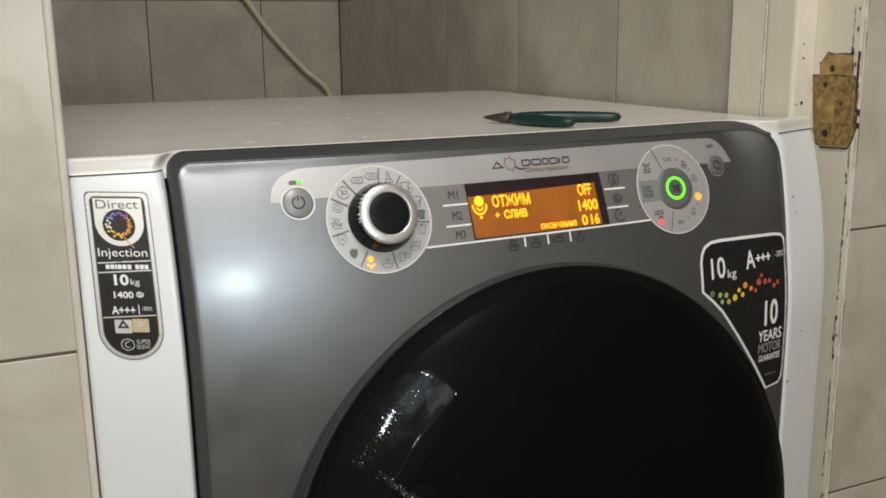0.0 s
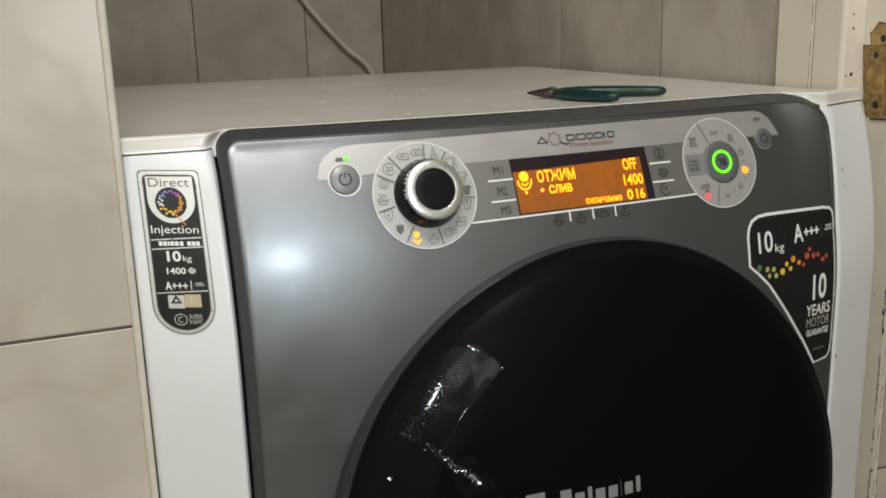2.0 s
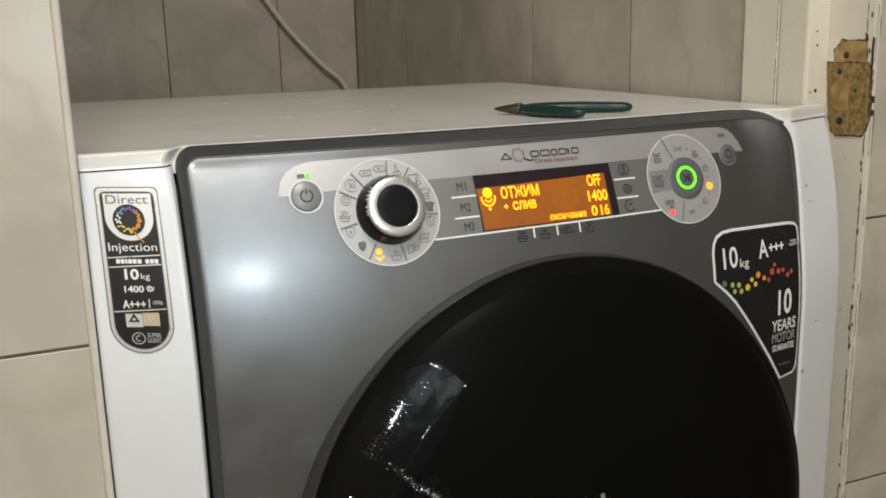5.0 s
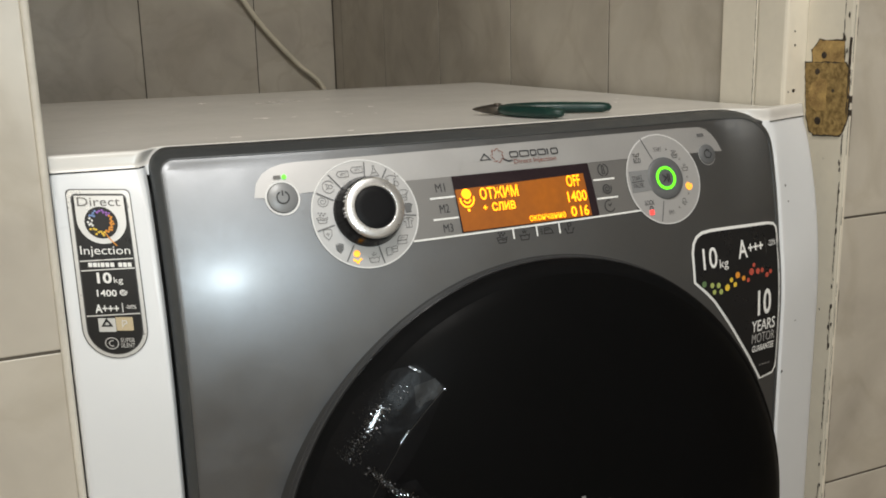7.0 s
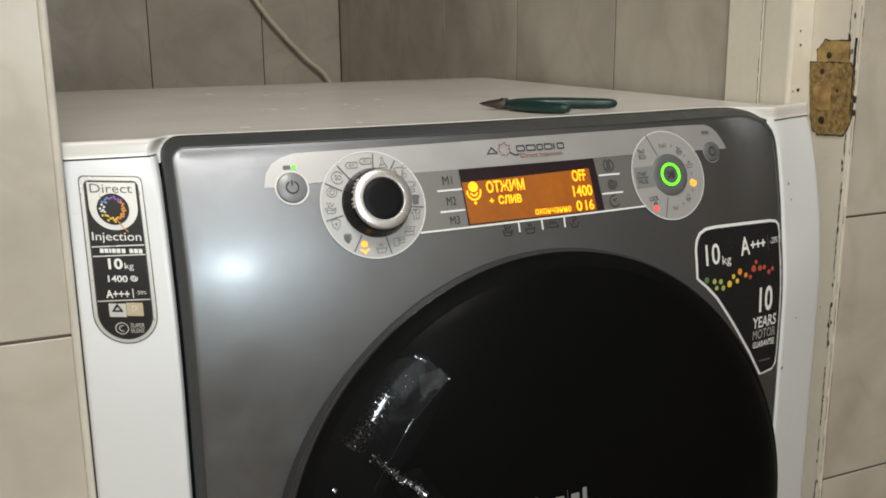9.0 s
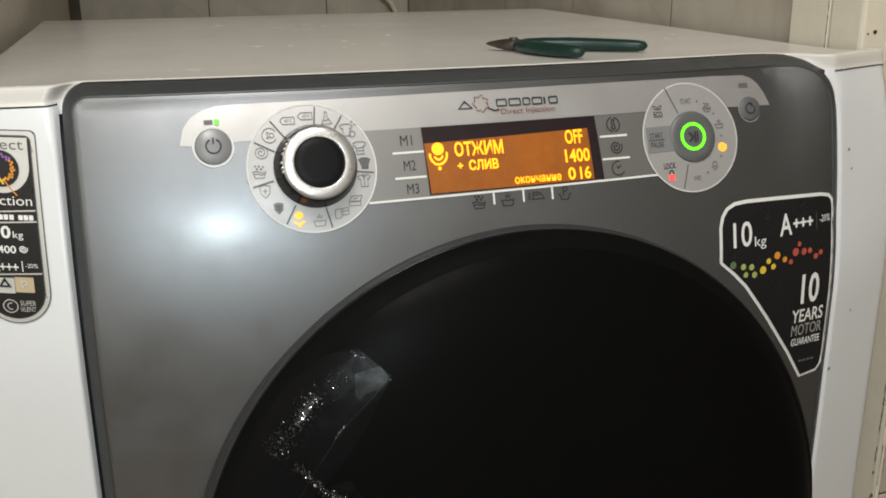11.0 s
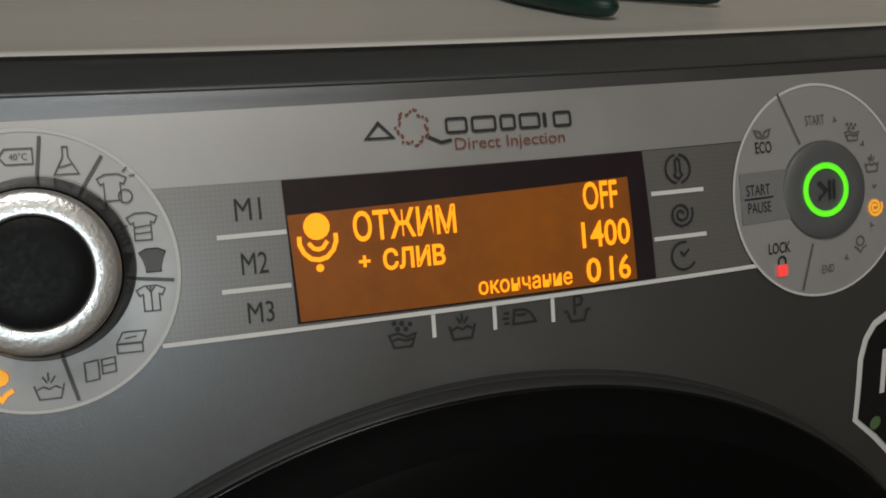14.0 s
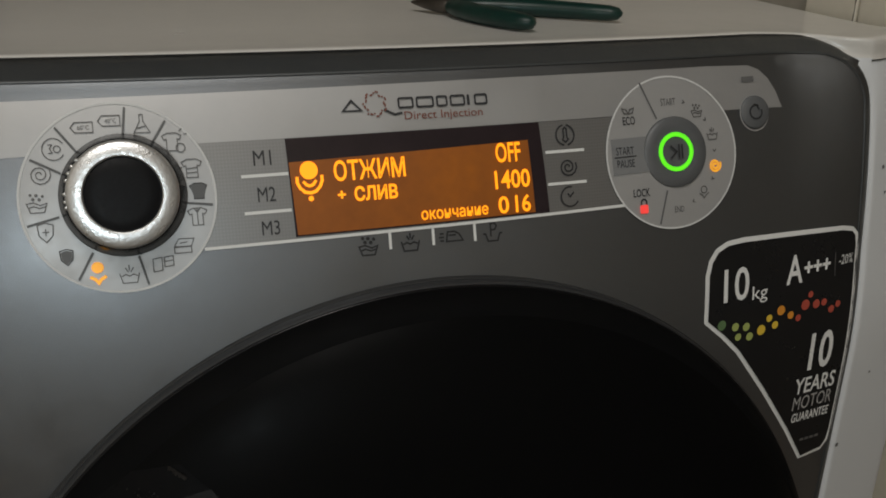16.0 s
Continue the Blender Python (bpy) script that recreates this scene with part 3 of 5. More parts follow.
# display
display = part("display", decal([(-0.0470, 0.7899), (0.0630, 0.7908), (0.0612, 0.8270), (-0.0480, 0.8264)], G + 0.0010), WINDOW, machine, "smoked window with glowing amber readout")
part("amber_field", decal([(-0.0462, 0.7906), (0.0562, 0.7915), (0.0552, 0.8205), (-0.0474, 0.8178)], G + 0.0014), AMBER, display, "glowing amber field")
L = G + 0.0018
words("readout", "ОТЖИМ", (-0.0298, 0.8098, -0.0002, 0.8176), L, LIT, display, 0.02)
words("readout", "+", (-0.0290, 0.8032, -0.0258, 0.8062), L, LIT, display, 0.03)
words("readout", "СЛИВ", (-0.0222, 0.8018, -0.0042, 0.8075), L, LIT, display, 0.03)
words("readout", "OFF", (0.0398, 0.8124, 0.0512, 0.8202), L, LIT, display, 0.015)
words("readout", "1400", (0.0385, 0.8020, 0.0545, 0.8094), L, LIT, display, 0.015)
words("readout", "окончание", (0.0050, 0.7925, 0.0345, 0.7962), L, LIT, display, 0.012)
words("readout", "0", (0.0392, 0.7922, 0.0440, 0.7992), L, LIT, display, 0.015)
words("readout", "16", (0.0470, 0.7922, 0.0540, 0.7992), L, LIT, display, 0.015)
spin = part("spin_symbol", decal(disc(-0.0398, 0.8146, 0.0036, 16), L), LIT, display, "glowing flower-shaped spin symbol")
lines("petal", [[(-0.0424, 0.8106), (-0.0411, 0.8092), (-0.0398, 0.8088), (-0.0385, 0.8092), (-0.0372, 0.8108)]], 0.0011, L, LIT, spin)
lines("petal", [[(-0.0447, 0.8124), (-0.0448, 0.8103), (-0.0438, 0.8082), (-0.0420, 0.8066), (-0.0398, 0.8062), (-0.0376, 0.8067), (-0.0358, 0.8084), (-0.0348, 0.8105), (-0.0348, 0.8126)]], 0.0012, L, LIT, spin)
part("stem", decal(disc(-0.0398, 0.8041, 0.0011, 8), L), LIT, spin)

# brand mark: plain shapes in its colours
mark = lines("brand_mark", [["o", (-0.0236, 0.8352), (-0.0158, 0.8352), (-0.0198, 0.8390)],
                            [(-0.0065, 0.8352), (-0.0020, 0.8332), (0.0012, 0.8337)]], 0.0009, G + 0.0009, INK, panel, "dark brand mark with a ring of red dots")
for x, w in ((0.0000, 0.0060), (0.0078, 0.0070), (0.0166, 0.0042), (0.0226, 0.0060), (0.0298, 0.0012), (0.0334, 0.0052)):
    if w < 0.002:
        part("bar", decal(rounded(x, 0.8354, x + w, 0.8393, (0.0004,) * 4, 2), G + 0.0009), INK, mark)
    else:
        lines("outline_bar", [["o"] + rounded(x, 0.8356, x + w, 0.8391, (0.0006,) * 4, 3)], 0.0008, G + 0.0009, INK, mark)
for i in range(36):
    a, r = 2.399963 * i, 0.0038 + 0.0011 * (i % 3) / 2
    part("dot", decal(disc(-0.0100 + r * math.cos(a), 0.8374 + r * TILT * math.sin(a), 0.00042, 6), G + 0.0009), BROWN, mark)
words("lettering", "Direct Injection", (0.0020, 0.8301, 0.0362, 0.8341), G + 0.0009, BROWN, panel)

# power button and small button at the strip's ends
for x, z, lit, nm in ((-0.1640, 0.8220, True, "power_button"), (0.1738, 0.8242, False, "option_button")):
    r = 0.0098 if lit else 0.0078
    n = Vector((0, -1, 0.36)).normalized()
    b = part(nm, turned([(r, -0.001), (r, 0.0012), (r - 0.0006, 0.0017), (0.002, 0.0017)], front(x, z, G), n, 40), BUTTON if lit else START, machine, "round grey push button with a pale rim")
    part("rim", ring(x, z, r + 0.0001, r + (0.0013 if lit else 0.0007), G + 0.0007, 40), RIM if lit else DISC, b)

    def face(px, pz, off, x=x, z=z, n=n):
        return front(x, z, G) + n * (0.0017 + off) + Vector((1, 0, 0)) * (px - x) + Vector((0, 0.36, 1)).normalized() * ((pz - z) / TILT)
    if lit:
        icon("symbol", x, z, 0.0046, [arc(0.85, 115, 425, 20), [(0.0, 0.25), (0.0, 1.0)]], 0.0009, 0.0004, INK, b, where=face)
    else:
        icon("symbol", x, z, 0.0040, [arc(0.8, 60, 380, 20), [(-0.3, 0.9), (0.2, 0.75), (0.45, 0.25)]], 0.0008, 0.0004, INK, b, where=face)
part("indicator", decal(rounded(-0.1678, 0.8336, -0.1631, 0.8358, (0.0004,) * 4, 2), G + 0.0009), FAINT, panel)
part("indicator_light", decal(disc(-0.1610, 0.8348, 0.0015, 14), G + 0.0012), GREEN_LED, panel, "lit green indicator")
part("indicator", decal(rounded(0.1685, 0.8376, 0.1755, 0.8400, (0.0004,) * 4, 2), G + 0.0009), TICK, panel)

# programme dial with its printed disc
DX, DZ = -0.1120, 0.8082
plate = part("dial_disc", decal(disc(DX, DZ, 0.0358, 72), G + 0.0007), DISC, machine, "pale printed programme disc")
part("edge", ring(DX, DZ, 0.0351, 0.0360, G + 0.0010, 72), RIM, plate)
KX, KZ = -0.1102, 0.8096
for a in (82, 56, 127, 152, 194, 240, 283, 353):
    ca, sa = math.cos(radians(a)), math.sin(radians(a))
    lines("tick", [[(DX + 0.0225 * ca, DZ + 0.0225 * sa * TILT), (DX + 0.0343 * ca, DZ + 0.0343 * sa * TILT)]], 0.00085, G + 0.0012, TICK, plate)
FLASK = [["o", (-0.15, 0.9), (0.15, 0.9), (0.15, 0.3), (0.7, -0.7), (-0.7, -0.7), (-0.15, 0.3)], [(-0.4, -0.3), (0.4, -0.1)]]
SHIRT = [["o", (-0.9, 0.6), (-0.4, 0.85), (0.4, 0.85), (0.9, 0.6), (0.7, 0.2), (0.5, 0.3), (0.5, -0.8), (-0.5, -0.8), (-0.5, 0.3), (-0.7, 0.2)]]
LABEL = [["o", (-1.1, 0.0), (-0.7, 0.5), (1.0, 0.5), (1.0, -0.5), (-0.7, -0.5)]]
SHIELD = [["o", (-0.7, 0.7), (0.0, 0.9), (0.7, 0.7), (0.6, -0.3), (0.0, -0.9), (-0.6, -0.3)], [(-0.3, 0.05), (0.3, 0.05)], [(0.0, 0.35), (0.0, -0.3)]]
TOWELS = [["o", (-0.9, 0.5), (-0.1, 0.6), (-0.1, -0.6), (-0.9, -0.7)], ["o", (0.1, 0.6), (0.9, 0.7), (0.9, -0.2), (0.1, -0.3)], [(0.1, 0.2), (0.9, 0.3)]]
DUVET = [["o", (-0.9, -0.1), (-0.5, 0.6), (0.9, 0.6), (0.6, -0.1)], ["o", (-0.9, -0.15), (0.6, -0.15), (0.6, -0.7), (-0.9, -0.7)], [(-0.4, 0.2), (0.3, 0.3)]]
THIRTY = [arc(0.95, 30, 330, 18), [(-0.45, 0.4), (-0.1, 0.4), (-0.3, 0.05), (-0.1, -0.3), (-0.45, -0.35)], round_(0.3, 0.3, 0.0, 10)]
FLOWER = [round_(0.5, 0.0, 0.3, 12), [(-0.8, -0.2), (-0.3, -0.5), (0.0, -0.9), (0.3, -0.5), (0.8, -0.2)]]
for a, shape, size in ((69, FLASK, 0.0042), (44, SHIRT, 0.0040), (20, SHIRT, 0.0042), (2.5, SHIRT, 0.0036), (-17, SHIRT, 0.0040), (-41, DUVET, 0.0042), (-62, TOWELS, 0.0042), (-88, RINSE, 0.0040),
                       (-135, SHIELD, 0.0034), (-158, SHIELD, 0.0040), (-180, BUBBLES, 0.0040), (159, [SPIRAL], 0.0040), (138, THIRTY, 0.0042), (112, LABEL, 0.0038), (92, LABEL, 0.0038)):
    icon("symbol", DX + 0.0292 * math.cos(radians(a)), DZ + 0.0292 * TILT * math.sin(radians(a)), size, shape, 0.00036, G + 0.0012, INK if a in (-135, 2.5) else FAINT, plate)
for a, shape, size in ((2.5, SHIRT, 0.0034), (-135, SHIELD, 0.0028)):
    fx, fz = DX + 0.0292 * math.cos(radians(a)), DZ + 0.0292 * TILT * math.sin(radians(a))
    part("filled_symbol", decal([(fx + size * px, fz + size * TILT * pz) for px, pz in shape[0][1:]], G + 0.0013), TICK, plate)
for a, strokes in ((44, [round_(0.42, 0.75, -0.55, 12), [(0.7, 1.0), (1.0, 1.25)], [(1.1, 0.7), (1.45, 0.75)]]), (20, [[(-0.9, 0.15), (-1.2, 0.1)], [(-0.5, 0.0), (0.5, 0.1)], [(-0.5, -0.4), (0.5, -0.35)]]), (-17, [[(0.0, 0.85), (0.0, -0.8)], [(-0.3, 0.85), (0.0, 0.45), (0.3, 0.85)]])):
    icon("symbol", DX + 0.0292 * math.cos(radians(a)), DZ + 0.0292 * TILT * math.sin(radians(a)), 0.0040, strokes, 0.00036, G + 0.0013, FAINT, plate)
for a, t, w, h in ((112, "60°C", 0.0042, 0.0016), (92, "40°C", 0.0042, 0.0016)):
    lx, lz = DX + 0.0292 * math.cos(radians(a)) + 0.0004, DZ + 0.0292 * TILT * math.sin(radians(a))
    words("lettering", t, (lx - w / 2, lz - h / 2, lx + w / 2, lz + h / 2), G + 0.0012, FAINT, plate)
sx, sz = DX + 0.0285 * math.cos(radians(-111)), DZ + 0.0285 * TILT * math.sin(radians(-111))
lit_mark = part("lit_symbol", decal(disc(sx, sz + 0.0012, 0.0022, 12), G + 0.0013), ORANGE, plate, "glowing orange spin symbol")
icon("leaf", sx, sz - 0.0014, 0.0036, [FLOWER[1]], 0.0011, G + 0.0013, ORANGE, lit_mark)

axis = Vector((0.0, -0.94, 0.34)).normalized()
base = front(KX, KZ - 0.0005, G)
dial = part("programme_dial", turned([(0.0232, -0.003), (0.0232, 0.0025), (0.0227, 0.0040), (0.0217, 0.0085), (0.0206, 0.0125), (0.0202, 0.0133), (0.0130, 0.0133)], base, axis, 72), BLACK, machine, "black programme knob with a chrome ring")
part("chrome_ring", turned([(0.0198, 0.0128), (0.0200, 0.0142), (0.0199, 0.0150), (0.0195, 0.0155), (0.0186, 0.0159), (0.0165, 0.0163), (0.0144, 0.0165), (0.0140, 0.0164), (0.0138, 0.0160), (0.0137, 0.0150)], base, axis, 96), CHROME, dial, "bright brushed chrome ring")
part("cap", turned([(0.0137, 0.0140), (0.0137, 0.0153), (0.0131, 0.0157), (0.0090, 0.0159), (0.0030, 0.0160)], base, axis, 72), CAP, dial, "black satin cap")
for i, a in enumerate((138, 146, 154, 162, 176, 184, 190)):
    bm = turned([(0.0008, 0.0118), (0.0008, 0.0146), (0.0003, 0.0149)], base + Vector((0.0200 * math.cos(radians(a)), 0.0068 * math.sin(radians(a)), 0.0188 * math.sin(radians(a)))), axis, 8)
    part("grip_notch", bm, CHROME, dial)

# start disc
SX, SZ = 0.1266, 0.8102
start = part("start_disc", decal(disc(SX, SZ, 0.0342, 72), G + 0.0007), DISC, machine, "pale printed disc round the start button")
part("edge", ring(SX, SZ, 0.0336, 0.0344, G + 0.0010, 72), RIM, start)
part("dark_band", decal([(0.0952, 0.8030), (0.1140, 0.8036), (0.1140, 0.8182), (0.0952, 0.8180)], G + 0.0011), BUTTON, start)
words("lettering", "START", (0.0972, 0.8114, 0.1062, 0.8146), G + 0.0014, INK, start)
lines("bar_line", [[(0.0962, 0.8104), (0.1074, 0.8106)]], 0.0005, G + 0.0014, INK, start)
words("lettering", "PAUSE", (0.0974, 0.8062, 0.1062, 0.8094), G + 0.0014, INK, start)
words("lettering", "ECO", (0.1022, 0.8234, 0.1084, 0.8268), G + 0.0011, INK, start, 0.01)
icon("leaf", 0.1053, 0.8287, 0.0030, [["o", (0.0, -0.3), (-0.3, 0.3), (-1.0, 0.5), (-0.7, -0.2)], ["o", (0.0, -0.3), (0.3, 0.3), (1.0, 0.5), (0.7, -0.2)]], 0.0007, G + 0.0011, FAINT, start)
words("lettering", "LOCK", (0.1046, 0.7932, 0.1131, 0.7966), G + 0.0011, INK, start, 0.01)
lines("shackle", [[(0.1083, 0.7898), (0.1083, 0.7912), (0.1091, 0.7920), (0.1103, 0.7920), (0.1110, 0.7912), (0.1110, 0.7898)]], 0.0007, G + 0.0011, INK, start)
part("lock_light", decal(rounded(0.1076, 0.7861, 0.1116, 0.7897, (0.0007,) * 4, 3), G + 0.0013), RED_LED, start, "lit red lock indicator")
words("lettering", "START", (0.1226, 0.8302, 0.1304, 0.8332), G + 0.0011, FAINT, start)
lines("spoke", [[(0.1127, 0.8402), (0.1196, 0.8250)]], 0.0008, G + 0.0011, TICK, start)
lines("spoke", [[(0.1222, 0.7948), (0.1178, 0.7806)]], 0.0008, G + 0.0011, TICK, start)
for (x, z), a in (((0.1345, 0.8312), -20), ((0.1452, 0.8233), -50), ((0.1490, 0.8100), -90), ((0.1470, 0.7980), -130), ((0.1360, 0.7890), -160)):
    ca, sa = math.cos(radians(a)), math.sin(radians(a))
    icon("arrow", x, z, 0.0010, [[(-0.5 * ca - 0.8 * sa, -0.5 * sa + 0.8 * ca), (0.6 * ca, 0.6 * sa), (-0.5 * ca + 0.8 * sa, -0.5 * sa - 0.8 * ca)]], 0.0005, G + 0.0011, FAINT, start)
for (x, z), shape, lit in (((0.1412, 0.8272), BUBBLES, 0), ((0.1485, 0.8168), RINSE, 0), ((0.1487, 0.8035), [SPIRAL], 1), ((0.1418, 0.7926), FLOWER, 0)):
    icon("phase_symbol", x, z, 0.0032, shape, 0.0009 if lit else 0.0005, G + 0.0011, ORANGE if lit else FAINT, start, "glowing orange spin symbol" if lit else "")
words("lettering", "END", (0.1256, 0.7850, 0.1306, 0.7876), G + 0.0011, FAINT, start)
BX, BZ = 0.1274, 0.8104
bn = Vector((0, -1, 0.36)).normalized()
btn = part("start_button", turned([(0.0160, -0.001), (0.0160, 0.0016), (0.0155, 0.0022), (0.0110, 0.0020), (0.003, 0.0016)], front(BX, BZ, G), bn, 56), START, machine, "round grey start button with a glowing green ring")


def on_button(px, pz, off):
    return front(BX, BZ, G) + bn * (0.0022 + off) + Vector((1, 0, 0)) * (px - BX) + Vector((0, 0.36, 1)).normalized() * ((pz - BZ) / TILT)


part("light_ring", ring(BX, BZ, 0.0069, 0.0088, 0.0002, 48, on_button), GREEN, btn, "glowing green light ring")
icon("symbol", BX, BZ, 0.0036, [[(-0.8, 0.8), (0.05, 0.0), (-0.8, -0.8)], [(0.4, 0.9), (0.4, -0.9)], [(0.85, 0.9), (0.85, -0.9)]], 0.0008, 0.0004, INK, btn, where=on_button)

# ---- door ----
CX, CZ, R = 0.0086, 0.5648, 0.2022
plane_y, LEAN = -0.0347, 0.10        # the door leans back like the front
AXLE = (0, -1, LEAN)
PROFILE = [(R, -0.012), (R + 0.0006, 0.0045), (R + 0.0004, 0.0065), (R - 0.0015, 0.0110), (R - 0.008, 0.0177), (R - 0.016, 0.0226), (R - 0.026, 0.0271), (R - 0.039, 0.0320), (R - 0.056, 0.0363), (R - 0.079, 0.0402), (R - 0.104, 0.0429), (0.06, 0.0451), (0.004, 0.0462)]
door = part("door", turned(PROFILE, (CX, plane_y, CZ), AXLE, 128), GLASS, machine, "large round smoked black porthole door")
# added matt overlay that keeps reflected light off the door's flank
part("door_band", turned([(r + 0.0002, h + 0.0001) for r, h in PROFILE[:5]], (CX, plane_y, CZ), AXLE, 128), BAND, door, "added matt black band that dulls the door's flank")
part("door_surround", turned([(R + 0.0022, -0.014), (R + 0.0022, 0.0006), (R + 0.0020, 0.0036), (R + 0.0014, 0.0052), (R + 0.0006, 0.0056)], (CX, plane_y, CZ), AXLE, 160), SURROUND, door, "dark grey satin ring round the glass")
part("door_rim", turned([(R + 0.0012, 0.0050), (R + 0.0013, 0.0058), (R + 0.0009, 0.0064), (R + 0.0003, 0.0066)], (CX, plane_y, CZ), AXLE, 160), BLACK, door, "thin glossy black glass edge")
part("door_seal", turned([(R + 0.0028, -0.014), (R + 0.0028, 0.0004), (R + 0.0026, 0.0008), (R + 0.0022, 0.0007)], (CX, plane_y, CZ), AXLE, 160), SEAM, door, "dark gap between door and front")


def on_door(x, z, off):
    """A point of the door's face, off metres proud of it."""
    r = math.hypot(x - CX, z - CZ)
    steps = [(0.0, 0.0463)] + PROFILE[:1:-1]
    h = 0.0
    for (r0, h0), (r1, h1) in zip(steps, steps[1:]):
        if r0 <= r <= r1:
            h = h0 + (h1 - h0) * (r - r0) / (r1 - r0)
    return Vector((x, plane_y + LEAN * (z - CZ) - h - off, z))


def film(outline, glint_relief, seed):
    """Clear protective film left on the door, its relief crumpled to scatter glints."""
    bm = decal(outline, 0.0011, 0.0020, on_door)
    for v in bm.verts:
        u, w = (v.co.x + v.co.z) * 0.707, (v.co.z - v.co.x) * 0.707
        p, f = Vector((u * 60 + seed, w * 105, 0)), Vector((u * 150, w * 240 + seed, 3))
        v.co.y -= glint_relief * (0.0006 + 0.0013 * noise.noise(p) + 0.0006 * abs(noise.noise(f)))
    return bm


# sheets outlined to carry the sheen that the door shows to the camera
sheet = part("protective_film", film([(-0.1168, 0.7142), (-0.0994, 0.7172), (-0.0837, 0.7032), (-0.0999, 0.6767), (-0.1159, 0.6561), (-0.1330, 0.6400), (-0.1419, 0.6218), (-0.1574, 0.6120), (-0.1792, 0.6240), (-0.1700, 0.6510), (-0.1570, 0.6754), (-0.1399, 0.6974)], 0.2, 3.0), FILM, door, "crumpled clear protective film")
part("protective_film", film([(-0.1300, 0.6470), (-0.1102, 0.6500), (-0.0903, 0.6184), (-0.0883, 0.6012), (-0.1108, 0.6065), (-0.1240, 0.6330)], 0.8, 11.0), FILM, door, "crumpled clear protective film")
# small paler patch; a reflection on the door put into its colour
part("protective_film", film([(-0.1030, 0.7050), (-0.0890, 0.7085), (-0.0850, 0.7020), (-0.0990, 0.6890), (-0.1040, 0.6940)], 0.3, 23.0), FILM_SHEEN, door, "paler film patch that stands in for a reflection")
lines("film_edge", [[(-0.0852, 0.7018), (-0.1000, 0.6890), (-0.1140, 0.6760), (-0.1290, 0.6560), (-0.1400, 0.6390)]], 0.0003, 0.0022, GLINT, door, "cut edge of the film", where=on_door)


def glint_relief(line, width, spread, count, seed, size=0.00062, mat=None):
    """Small facets along a line of (x, z, tilt in x, tilt in z), against the door's face; tilted to put the torch's
    highlight towards the camera.
    """
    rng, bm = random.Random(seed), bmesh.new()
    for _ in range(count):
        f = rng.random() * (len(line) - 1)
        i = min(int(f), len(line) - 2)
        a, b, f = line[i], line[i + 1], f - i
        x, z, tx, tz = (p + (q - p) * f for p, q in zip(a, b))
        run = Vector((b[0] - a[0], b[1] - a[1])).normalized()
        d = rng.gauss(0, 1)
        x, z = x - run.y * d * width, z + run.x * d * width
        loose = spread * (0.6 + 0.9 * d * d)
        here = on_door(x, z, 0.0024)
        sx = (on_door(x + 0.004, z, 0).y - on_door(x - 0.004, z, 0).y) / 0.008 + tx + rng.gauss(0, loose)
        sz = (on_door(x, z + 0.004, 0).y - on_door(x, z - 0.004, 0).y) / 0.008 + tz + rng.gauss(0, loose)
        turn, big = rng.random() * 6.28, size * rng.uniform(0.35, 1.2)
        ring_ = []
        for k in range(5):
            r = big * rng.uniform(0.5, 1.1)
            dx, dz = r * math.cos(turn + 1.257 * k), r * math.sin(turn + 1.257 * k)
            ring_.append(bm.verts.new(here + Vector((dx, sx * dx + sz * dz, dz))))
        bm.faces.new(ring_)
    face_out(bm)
    return part("film_crease", bm, mat or GLINT, door, "glossy facets tilted to imitate the torch's highlight", False)


# tilts worked out from torch and camera, so the streaks glint in its view
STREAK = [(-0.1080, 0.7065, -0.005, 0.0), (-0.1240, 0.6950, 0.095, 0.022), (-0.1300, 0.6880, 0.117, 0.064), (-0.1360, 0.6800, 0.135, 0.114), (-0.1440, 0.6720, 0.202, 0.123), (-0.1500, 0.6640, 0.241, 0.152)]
SIDE_STREAK = [(-0.1390, 0.6600, 0.100, 0.238), (-0.1320, 0.6530, 0.046, 0.270), (-0.1220, 0.6440, -0.058, 0.361), (-0.1140, 0.6390, -0.146, 0.418), (-0.1080, 0.6320, -0.160, 0.440)]
glint_relief([(-0.1275, 0.6910, 0.106, 0.045), (-0.1335, 0.6832, 0.126, 0.094)], 0.0006, 0.03, 240, 42, 0.0007)
glint_relief(STREAK[1:4], 0.0015, 0.07, 300, 52, 0.0005)
glint_relief(STREAK, 0.0036, 0.17, 700, 57, 0.00034)
glint_relief(SIDE_STREAK, 0.0019, 0.24, 700, 53, 0.0004)
glint_relief(SIDE_STREAK[3:], 0.0012, 0.06, 90, 54, 0.0006)
glint_relief([(-0.1035, 0.7163, 0.034, -0.119), (-0.0975, 0.7128, -0.040, -0.045)], 0.0004, 0.05, 90, 44)
glint_relief([(-0.1635, 0.6405, 0.309, 0.262), (-0.1622, 0.6396, 0.306, 0.267)], 0.0006, 0.04, 70, 45)
glint_relief([(-0.1170, 0.6730, -0.014, 0.193), (-0.1110, 0.6800, -0.033, 0.160)], 0.0002, 0.04, 60, 46, 0.0004)
glint_relief([(-0.0850, 0.7022, -0.133, 0.072), (-0.0846, 0.7018, -0.133, 0.072)], 0.0002, 0.03, 10, 47, 0.0006)
glint_relief([(-0.0850, 0.6105, -0.265, 0.525), (-0.0822, 0.6132, -0.266, 0.522)], 0.0004, 0.06, 40, 48, 0.0005)


def on_logo(x, z, off):
    return on_door((x + 0.0603) * 1.10 - 0.0603 - 0.0066, z + 0.0083, off)


